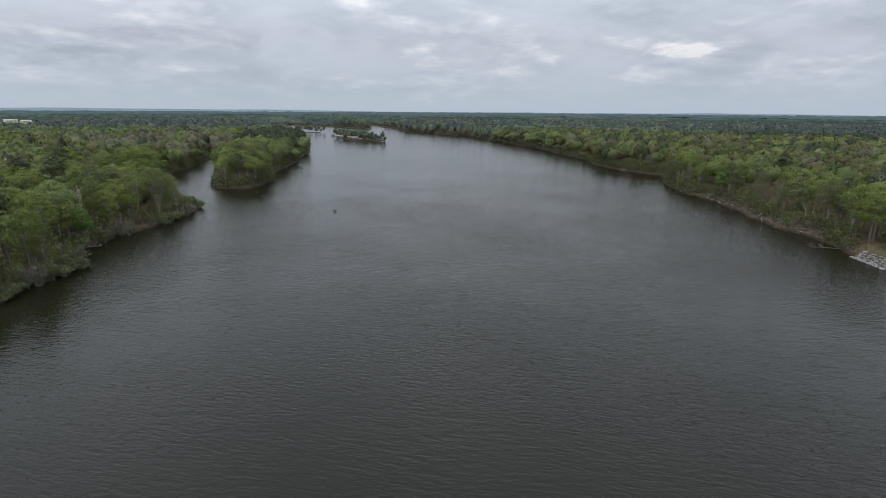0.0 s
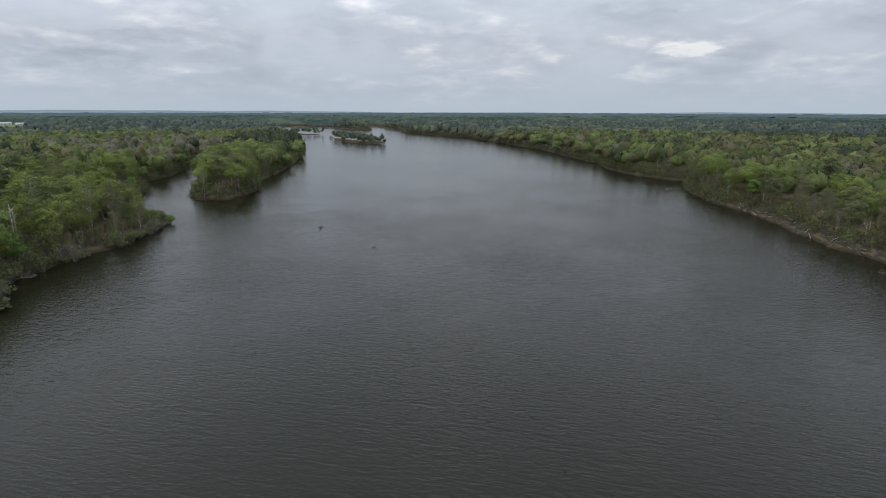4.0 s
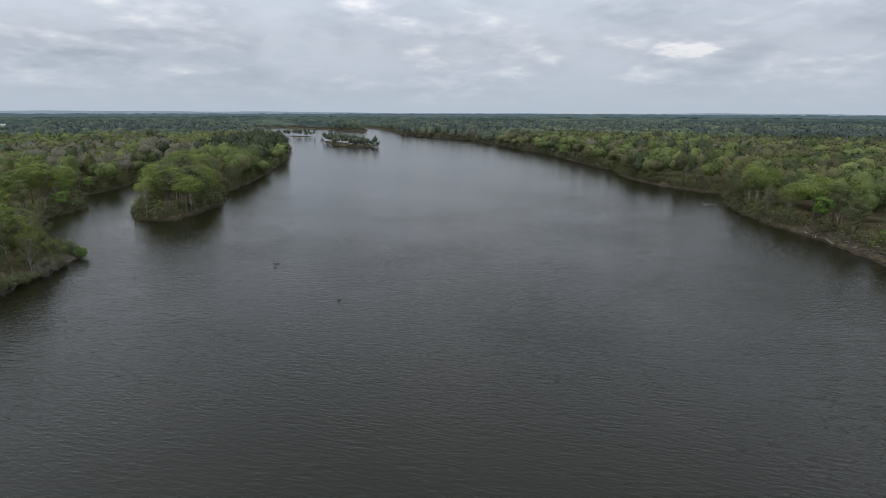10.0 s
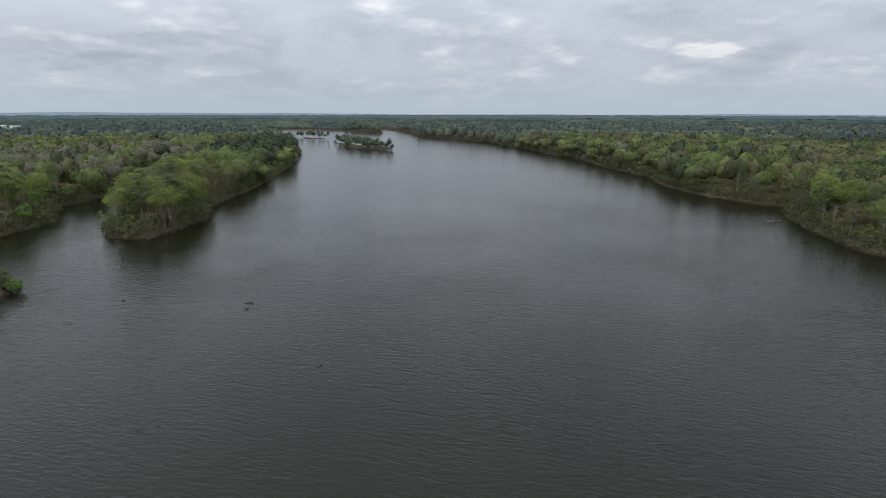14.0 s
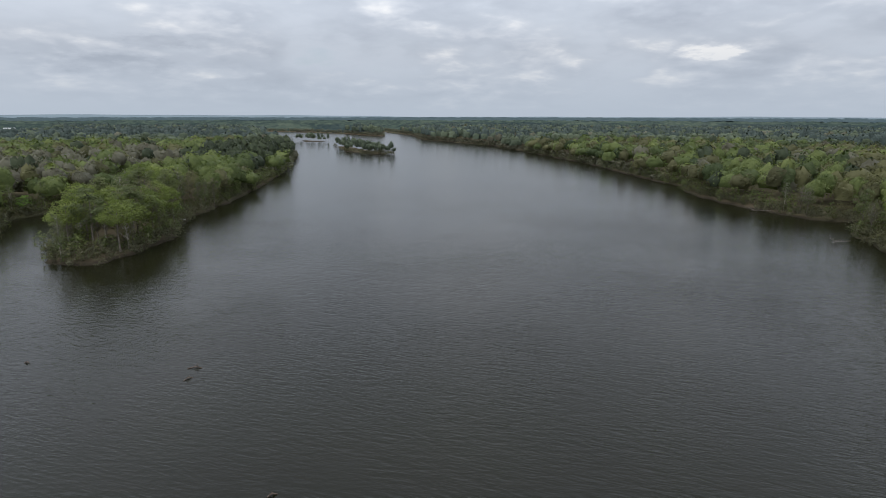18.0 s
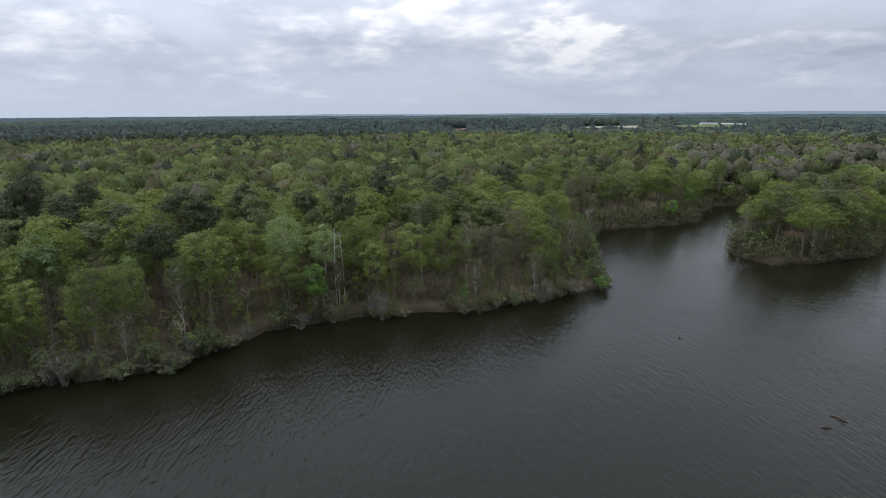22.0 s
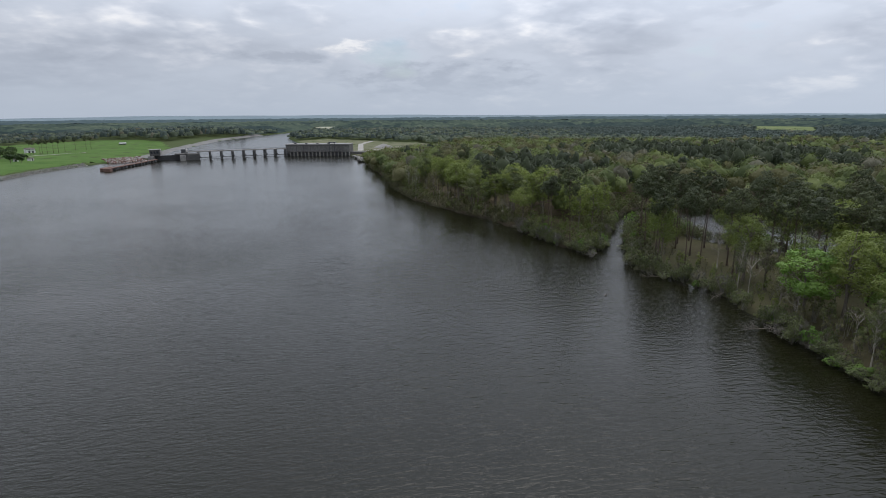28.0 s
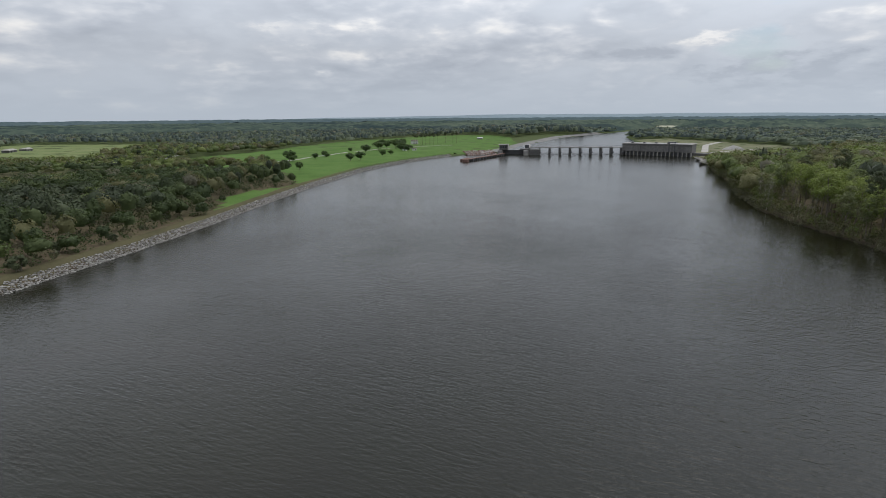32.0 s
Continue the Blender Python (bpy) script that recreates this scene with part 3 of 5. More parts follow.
for k, fpoly in enumerate(FAR_FIELDS):
    sheet("far_field", fpoly, M_RED if k == 1 else M_PALE if k in (2, 3, 5, 8) else M_FIELD, "distant open field between woods", "field", 0.3, 20.0)

# ---- trees ----


def blob_dirs(k, rng):
    v = rng.normal(size=(k, 3))
    return v / np.linalg.norm(v, axis=1, keepdims=True)


def crown_cards(soup, rng, r, zlo, zhi, clumps, per, size, fill=0.82, top=0.35, clump_r=0.33):
    """Leaf sprays gathered in clumps over an uneven egg-shaped crown."""
    zc, hz = zlo + (zhi - zlo) * 0.52, (zhi - zlo) * 0.5
    lob = rng.uniform(0, 6.28, 3)
    d = blob_dirs(clumps, rng)
    d[:, 2] += 0.18
    rad = rng.uniform(0.25, 1, clumps) ** 0.5 * fill
    az = np.arctan2(d[:, 1], d[:, 0])
    lump = 1 + 0.2 * np.sin(2 * az + lob[0]) + 0.15 * np.sin(3 * az + lob[1] + 3 * d[:, 2])
    taper = 1 - top * np.clip(d[:, 2] * rad, 0, 1)
    c = np.stack([d[:, 0] * r * rad * lump * taper, d[:, 1] * r * rad * lump * taper, zc + d[:, 2] * hz * rad * 0.9], 1)
    cr = r * clump_r * rng.uniform(0.6, 1.3, clumps)
    ci = np.repeat(np.arange(clumps), per)
    e = blob_dirs(clumps * per, rng) + 0.55 * d[ci] + [0, 0, 0.35]
    e /= np.linalg.norm(e, axis=1, keepdims=True)
    pos = c[ci] + e * (cr[ci] * rng.uniform(0.6, 1.08, clumps * per))[:, None] * [1, 1, 0.8]
    soup.cards(pos, e + rng.normal(size=e.shape) * 0.4 + [0, 0, 0.3], size, rng)
    return c


def trunk_line(rng, h, r0, lean=0.04, k=7):
    t = np.linspace(0, 1, k)
    ph = rng.uniform(0, 6.28, 2)
    p = np.stack([lean * h * t ** 1.5 * math.cos(ph[0]) + 0.012 * h * np.sin(4 * t + ph[1]) * t, lean * h * t ** 1.5 * math.sin(ph[0]) + 0.012 * h * np.cos(5 * t + ph[1]) * t, h * t], 1)
    p[0, 2] = -0.6
    return p, r0 * (1 - 0.82 * t) * (1 + 0.5 * np.exp(-t * 18))


def limbs_to(soup, rng, line, ends, r=0.09, sides=4):
    for e in ends:
        dist = np.hypot(e[0], e[1])
        z0 = max(line[0, 2] + 1.5, e[2] - 0.6 * dist - rng.uniform(0.5, 2.5))
        s = np.array([np.interp(z0, line[:, 2], line[:, k]) for k in range(3)])
        m = (s + e) / 2 + [0, 0, rng.uniform(0.0, 0.12) * dist] + rng.normal(size=3) * 0.25
        soup.tube([s, m, e], [r, r * 0.65, r * 0.25], sides)


def make_tree(name, label, leaf, bark, rng, h, r, zlo, clumps, per, size, r0=0.3, limb=24, top=0.35, clump_r=0.3, category="tree", twigs=0):
    ob = thing(name, label, category)
    crown, trunk = Soup(), Soup()
    c = crown_cards(crown, rng, r, zlo, h, clumps, per, size, top=top, clump_r=clump_r)
    line, rad = trunk_line(rng, h * 0.9, r0)
    trunk.tube(line, rad, 8)
    limbs_to(trunk, rng, line, c[rng.permutation(len(c))[:limb]])
    part("trunk", trunk, bark, ob, smooth=True)
    part("crown", crown, leaf, ob)
    if twigs:
        t = Soup()
        for k in range(twigs):
            e = c[rng.integers(len(c))]
            w = blob_dirs(1, rng)[0] * [1, 1, 0.5] + [0, 0, 0.45]
            t.tube([e - w * 0.4, e + w * rng.uniform(0.9, 2.2) + rng.normal(size=3) * 0.15], [0.05, 0.018], 3)
        part("twig_crown", t, M_GREY, ob)
    return ob


def twig_tree(soup, twigs, rng, start, way, length, r, depth):
    """A forking bare branch."""
    way = way / np.linalg.norm(way)
    mid = start + way * length * 0.55 + rng.normal(size=3) * length * 0.05
    end = start + way * length + rng.normal(size=3) * length * 0.08
    (soup if depth > 1 else twigs).tube([start, mid, end], [r, r * 0.75, r * 0.45], 5 if depth > 2 else 3)
    if depth:
        for k in range(rng.integers(3, 5)):
            s = start + (end - start) * rng.uniform(0.35, 1.0)
            w = way * rng.uniform(0.5, 1.0) + blob_dirs(1, rng)[0] * 0.75 + [0, 0, 0.18]
            twig_tree(soup, twigs, rng, s, w, length * rng.uniform(0.45, 0.68), r * 0.5, depth - 1)


def make_bare(name, label, rng, h, bark=None, depth=4, category="tree", spread=0.7):
    ob = thing(name, label, category)
    soup, twigs = Soup(), Soup()
    line, rad = trunk_line(rng, h * 0.75, 0.012 * h, 0.05)
    soup.tube(line, rad, 7)
    for k in range(9):
        t = rng.uniform(0.35, 1.0)
        s = np.array([np.interp(t * h * 0.75, line[:, 2], line[:, q]) for q in range(3)])
        a = rng.uniform(0, 6.28)
        twig_tree(soup, twigs, rng, s, np.array([math.cos(a) * spread, math.sin(a) * spread, rng.uniform(0.5, 1.1)]), h * rng.uniform(0.16, 0.28), 0.0045 * h, depth - 1)
    part("trunk", soup, bark or M_BARK, ob, smooth=True)
    part("twig_crown", twigs, M_GREY, ob)
    return ob


def make_shrub(name, label, leaf, rng, h, r, clumps, per, size, stems=10, category="shrub"):
    ob = thing(name, label, category)
    stem, crown = Soup(), Soup()
    c = crown_cards(crown, rng, r, 0.1 * h, h, clumps, per, size, 0.85, 0.2, 0.32)
    for k in range(stems):
        e = c[rng.integers(len(c))] * [1.05, 1.05, 1.1]
        s = np.array([*rng.normal(size=2) * 0.25, -0.4])
        stem.tube([s, (s + e) / 2 + rng.normal(size=3) * 0.2, e], [0.07, 0.045, 0.02], 4)
    for k in range(stems * 5):
        e = c[rng.integers(len(c))]
        w = blob_dirs(1, rng)[0] + [0, 0, 0.3]
        stem.tube([e - w * 0.3, e + w * r * 0.22, e + w * r * 0.4 + rng.normal(size=3) * 0.15], [0.035, 0.025, 0.012], 3)
    part("branching", stem, M_GREY, ob)
    part("foliage", crown, leaf, ob)
    return ob


def make_pine(name, label, rng, h, zlo, r, clumps, per, size):
    return make_tree(name, label, M_PINE, M_PBARK, rng, h, r, zlo, clumps, per, size, 0.26, 18, 0.55, 0.3)


def rg(k):
    return np.random.default_rng(k)


FULL = "broadleaf_tree"
PROTO = {
    "fresh": [make_tree(FULL, "tall broadleaf tree in fresh yellow-green spring leaf", M_FRESH, M_BARK, rg(11), 23, 5.6, 4, 75, 75, 0.19, twigs=40),
              make_tree(FULL, "wide-crowned broadleaf tree in fresh spring leaf", M_FRESH, M_BARK, rg(12), 21, 6.2, 3.5, 80, 75, 0.19, twigs=40),
              make_tree(FULL, "slender broadleaf tree with light green leaves", M_FRESH, M_BARK, rg(13), 24, 4.4, 3, 72, 72, 0.19, twigs=40)],
    "back": [make_tree(FULL, "leafy broadleaf tree inside the spring forest", M_FRESH, M_BARK, rg(15), 23, 6.2, 7, 57, 56, 0.28, limb=10),
             make_tree(FULL, "broad round-topped tree in yellow-green leaf", M_FRESH, M_BARK, rg(16), 22, 7.0, 8, 59, 56, 0.28, limb=10),
             make_tree(FULL, "pale green tree among darker neighbours", M_SHRUB, M_BARK, rg(17), 22, 5.8, 6, 57, 56, 0.28, limb=10)],
    "silver": [make_tree("cottonwood_tree", "tall tree with pale silvery-green leaves and bare trunk", M_SILVER, M_PALEBARK, rg(21), 24, 5.2, 8, 67, 75, 0.2, 0.24),
               make_tree("cottonwood_tree", "silvery-green broadleaf tree with an airy crown", M_SILVER, M_BARK, rg(22), 20, 4.4, 6, 49, 64, 0.2)],
    "olive": [make_tree("budding_tree", "half-bare tree with olive-brown spring buds", M_OLIVE, M_BARK, rg(31), 20, 4.6, 2, 69, 47, 0.155, 0.22, 50, twigs=150),
              make_tree("budding_tree", "thin budding tree with sparse brownish leaves", M_OLIVE, M_PALEBARK, rg(32), 17, 3.8, 2, 60, 44, 0.155, 0.16, 44, twigs=150),
              make_tree("budding_tree", "feathery grey-green budding tree with thin crown", M_SHRUB, M_BARK, rg(33), 20, 4.0, 1.5, 72, 53, 0.155, 0.2, 44, twigs=130),
              make_tree("budding_tree", "slim feathery tree in soft grey-green leaf", M_SHRUB, M_PALEBARK, rg(34), 22, 3.6, 2, 72, 53, 0.155, 0.17, 44, twigs=130)],
    "bright": [make_tree("young_tree", "young tree in bright green leaf", M_BRIGHT, M_BARK, rg(41), 15, 3.8, 2, 52, 80, 0.18, 0.18, 16)],
    "pine": [make_pine("pine_tree", "tall dark pine with a long bare trunk", rg(51), 29, 17, 4.6, 44, 60, 0.27),
             make_pine("pine_tree", "dark pine with a broad ragged crown", rg(52), 27, 14.5, 5.0, 46, 60, 0.28)],
    "bare": [make_bare("bare_tree", "leafless grey tree with fine pale twigs", rg(61), 14, M_PALEBARK),
             make_bare("bare_tree", "leafless grey tree leaning over the bank", rg(62), 11, M_PALEBARK)],
    "shrub": [make_shrub("bank_shrub", "olive waterside shrub with pale twigs over the water", M_SHRUB, rg(71), 4.5, 2.6, 24, 26, 0.19),
              make_shrub("bank_shrub", "grey twiggy waterside shrub, sparsely leafed", M_GREY, rg(72), 4.4, 2.6, 24, 14, 0.14, 20),
              make_shrub("bank_shrub", "dense green waterside shrub", M_BRIGHT, rg(73), 4.5, 2.2, 24, 28, 0.2)],
    "sapling": [make_shrub("sapling", "slim olive-green sapling in the undergrowth", M_SHRUB, rg(81), 10, 2.2, 26, 16, 0.22, 5, "sapling"),
                make_shrub("sapling", "twiggy grey-brown sapling, barely in leaf", M_OLIVE, rg(82), 9, 2.0, 24, 14, 0.2, 8, "sapling"),
                make_shrub("sapling", "leafy green sapling under taller trees", M_FRESH, rg(83), 9, 2.2, 26, 18, 0.24, 4, "sapling")],
}
SPOTS = {k: [[] for _ in v] for k, v in PROTO.items()}


def spot(kind, variant, x, y, s=1.0, sz=None):
    v = SPOTS[kind][variant % len(SPOTS[kind])]
    z = float(height(np.array([x]), np.array([y]))[0])
    v.append(Matrix.LocRotScale((x, y, max(z, -0.3)), Euler((0, 0, RNG.uniform(0, 6.28))), (s, s, sz or s)))


def scatter(x0, x1, y0, y1, step, rng, jitter=0.38):
    x, y = np.meshgrid(np.arange(x0, x1, step), np.arange(y0, y1, step * 0.87))
    x = x + (np.arange(x.shape[0]) % 2)[:, None] * step / 2
    x, y = x.ravel(), y.ravel()
    return x + rng.uniform(-jitter, jitter, x.size) * step, y + rng.uniform(-jitter, jitter, y.size) * step


PINES = [[(-150, 22), (-143, 60), (-146, 98), (-150, 136), (-194, 136), (-192, 50), (-170, 27)], [(-215, 560), (-150, 560), (-190, 860), (-260, 860)],
         [(-300, -190), (-370, -15), (-430, -60), (-520, -190), (-390, -300)], [(382, 690), (521, 620), (900, 700), (778, 953), (457, 899)],
         [(185, -60), (300, -110), (310, 40), (205, 40)], [(-160, -66), (-172, -160), (-235, -215), (-232, -80)], [(-640, -670), (-760, -340), (-1103, -572), (-1097, -1277)],
         [(-862, -212), (-797, 152), (-1097, 250), (-1309, -409)], [(-610, 1178), (-240, 905), (-330, 870), (-640, 1000)]]
FAR_PINES = [[(-720, -430), (-700, -150), (-690, 100), (-700, 280), (-740, 470), (-800, 640), (-900, 820), (-1000, 980), (-1450, 1050), (-1600, 300), (-1500, -650)], [(-700, -1000), (-1000, -760), (-1500, -1100), (-1000, -1500)], [(600, 1500), (1400, 1200), (1700, 1500), (800, 1900)], [(-2600, 200), (-2300, 1500), (-2100, 1500), (-2350, 200)]]
GREY_WOODS = [[(-318, -307), (-429, -312), (-336, -76), (-254, -112)], [(-300, -60), (-420, 60), (-520, 30), (-420, -80)], [(-225, 420), (-190, 560), (-300, 700), (-420, 560)]]


def in_pines(x, y):
    m = np.zeros(np.shape(x), bool)
    for p in PINES + FAR_PINES:
        m |= inside(x, y, p)
    return m


def is_open(x, y):
    m = (np.asarray(x) > 40) & (np.asarray(x) < 190) & (np.asarray(y) < -183) & (np.asarray(y) > -560) & (signed(x, y, WATERLINE) < 30)
    m |= (np.asarray(x) > -110) & (np.asarray(x) < 120) & (np.asarray(y) < -530) & (np.asarray(y) > -1150) & (signed(x, y, WATERLINE) < 75)
    for p in OPEN + FAR_FIELDS:
        m |= inside(x, y, p)
    return m


def out_of_sight(x, y):
    return (x > 0.85 * y + 95) & (x > 1.2 * (170 - y) + 95) & (x > 150)


def near_zone(x, y):
    left = (x > -192) & (x < -100) & ((y > 12) | (x < -156) & (y > -14)) & (y < 300)
    bay = (x > -212) & (x < -170) & (y > 285) & (y < 425)
    point = (x > -165) & (x < -100) & (y > 320) & (y < 450)
    down = (x > -146) & (x < -100) & (y > -150) & (y < 36)
    right = (x > 135) & (x < 172) & (y > 180) & (y < 440)
    return left | bay | point | down | right


def debris_bank(x, y):
    return (x > 130) & (y > 203) & (y < 308)


def plant_near():
    rng = rg(101)
    x, y = scatter(-214, 180, -205, 480, 8.6, rng)
    d = inland(x, y)
    ok = near_zone(x, y) & (d > np.where(debris_bank(x, y), 4.0, 2.2)) & ~is_open(x, y)
    x, y, d = x[ok], y[ok], d[ok]
    pine = in_pines(x, y)
    for px, py, pd, pp in zip(x, y, d, pine):
        u, s = rng.uniform(), rng.uniform(0.82, 1.06)
        grove = math.sin(px * 0.045 + 2) * math.sin(py * 0.04)
        if px > 100:
            s *= 0.92
        if pd < 8:
            s *= 0.82
            kind = "bare" if u < 0.22 else "olive" if u < 0.68 else "fresh" if u < 0.93 else "bright"
        elif pp:
            kind = "pine" if u < 0.85 else "fresh"
        elif px > 100 or py < 20:
            kind = "olive" if u < 0.35 else "fresh" if u < 0.88 else "pine" if u < 0.95 else "bright"
        else:
            kind = "fresh" if u < 0.62 + 0.15 * grove else "olive" if u < 0.82 else "silver" if u < 0.83 else "pine" if u < 0.95 else "bright"
            if py > 205 and pd < 26:
                kind = "olive" if u < 0.6 else "fresh"
        if kind == "fresh" and (pd > 17 or px > 100 or py < 0 or py > 300):
            kind = "back"
        if kind == "olive" and pd > 30 and px < 100:
            kind = "back"
        if -14 < py < 76 and px > -190 and px < 0:
            if pd > 5 and rng.uniform() < 0.3:
                continue
            kind = "pine" if u < 0.6 else "bare" if u < 0.84 else "fresh"
            s = max(s, 0.9)
        wide = s * rng.uniform(0.95, 1.4) if kind in ("fresh", "back", "bright") else s * rng.uniform(0.9, 1.15)
        spot(kind, rng.integers(12), px, py, wide, s * rng.uniform(0.92, 1.1))
    # saplings and brush under the first rows, nearest first
    x, y = scatter(-190, -100, -60, 300, 3.9, rng)
    d = inland(x, y)
    ok = near_zone(x, y) & (d > 0.8) & (d < 13)
    x, y, d = x[ok], y[ok], d[ok]
    for k in np.argsort(np.hypot(x + 3, y - 170))[:300]:
        u = rng.uniform()
        s = rng.uniform(0.6, 1.15) * min(1.0, 0.6 + d[k] * 0.04) * (0.55 if y[k] < 100 else 1.0)
        spot("sapling", 0 if u < 0.38 else 1 if u < 0.72 else 2, x[k], y[k], s)
    # shrubs hang over the water's edge
    x, y = scatter(-200, -100, -20, 300, 2.3, rng)
    d = inland(x, y)
    ok = near_zone(x, y) & (d > -1.6) & (d < 1.3) & (wiggle(x, y, 0.13) > np.where((y > 174) & (y < 235), -0.1, -0.9))
    x, y = x[ok], y[ok]
    for k in np.argsort(np.hypot(x + 3, y - 170))[:300]:
        u = rng.uniform()
        spot("shrub", 0 if u < 0.70 else 1 if u < 0.84 else 2, x[k], y[k], rng.uniform(0.55, 1.25), rng.uniform(0.45, 1.5))


plant_near()
spot("silver", 0, -131, 184, 1.05, 1.06)
spot("silver", 1, -124, 152, 0.9, 0.92)
spot("silver", 1, -131, 136, 1.3, 1.12)
spot("fresh", 1, -139, 49, 1.0, 0.98)
spot("fresh", 0, -150, 36, 0.9, 0.92)
for kind, variants in SPOTS.items():
    for k, places in enumerate(variants):
        if not places:
            spot(kind, k, -158 + 5 * k, 150)
for kind, variants in SPOTS.items():
    for proto, places in zip(PROTO[kind], variants):
        for m in places[1:]:
            copy_thing(proto, m)
        if places:
            proto.matrix_basis = places[0]


def dome(rings, sides):
    """Directions and faces of a rough crown body."""
    el = np.concatenate([np.linspace(-0.6, 0.8, rings), [1.4]])
    a = np.arange(sides) * 2 * np.pi / sides
    e, b = np.meshgrid(el, a, indexing="ij")
    b = b + (np.arange(len(el)) % 2)[:, None] * np.pi / sides
    v = np.stack([np.cos(b) * np.cos(e), np.sin(b) * np.cos(e), np.sin(e)], -1)
    i, j = np.meshgrid(np.arange(len(el) - 1), np.arange(sides), indexing="ij")
    j2 = (j + 1) % sides
    f = np.stack([i * sides + j, i * sides + j2, (i + 1) * sides + j2, (i + 1) * sides + j], -1).reshape(-1, 4)
    return v.reshape(-1, 3), f


def woods(name, label, mat, x, y, h, r, shape, lobes, cards, size, rng, category="woods", core=True, edge=None, conifer=False):
    """Many far trees in one mesh: each a lumpy crown of leaf sprays gathered in lobes round a rough body."""
    if not len(x):
        return None
    k, z0 = len(x), height(x, y)
    s, tint, own = Soup(), [], rng.uniform(0, 1, len(x))
    c = np.stack([x, y, z0 + h * (0.64 if core else 0.42)], 1)
    ext = np.stack([r, r, h * (0.34 if core else 0.5)], 1)
    n = max(lobes, 1)
    li = np.repeat(np.arange(k), n)
    ld = blob_dirs(k * n, rng)
    if core:
        ld[:, 2] = np.abs(ld[:, 2]) * 1.15 - 0.3
    lc = c[li] + ld * ext[li] * rng.uniform(0.45, 0.72, (k * n, 1))
    lr = r[li] * rng.uniform(0.30, 0.52, k * n)
    if core:
        v, f = dome(*shape)
        m = len(v)
        lump = 1 + rng.uniform(-0.26, 0.26, (k, m))
        pos = (c - [0, 0, 0.6])[:, None] + v[None] * (ext * ([0.74, 0.74, 0.84] if cards > 20 else [0.9, 0.9, 0.92]))[:, None] * lump[..., None]
        s.put(pos.reshape(-1, 3), (f[None] + (np.arange(k) * m)[:, None, None]).reshape(-1, 4))
        tint.append(np.repeat(own, m))
    if cards:
        ci = np.repeat(np.arange(k), cards)
        pick = ci * n + rng.integers(0, n, k * cards)
        e = blob_dirs(k * cards, rng) + 0.75 * ld[pick] + [0, 0, 0.35]
        e /= np.linalg.norm(e, axis=1, keepdims=True)
        q = lc[pick] + e * (lr[pick] * rng.uniform(0.80, 1.16, k * cards))[:, None]
        s.cards(q, e + rng.normal(size=e.shape) * (0.34 if conifer else 0.28) + [0, 0, 0.15], size, rng, 0.8)
        tint.append(np.repeat(own[ci], 4))
    if edge is not None and edge.any():
        ei = np.repeat(np.nonzero(edge)[0], 90)
        a = rng.uniform(0, 6.28, ei.size)
        w = rng.uniform(0.4, 1.05, ei.size) * r[ei]
        q = np.stack([x[ei] + np.cos(a) * w, y[ei] + np.sin(a) * w, z0[ei] + rng.uniform(0.02, 0.6, ei.size) * h[ei]], 1)
        s.cards(q, np.stack([np.cos(a), np.sin(a), 0 * a + 0.4], 1) + rng.normal(size=q.shape) * 0.4, size * 0.62, rng, 0.7)
        tint.append(np.repeat(own[ei], 4))
    me = s.mesh(name, mat, True)
    me.attributes.new("tint", "FLOAT", "POINT").data.foreach_set("value", np.concatenate(tint).astype(np.float32))
    return tagged(new(name, me), label, category, kind="stuff")


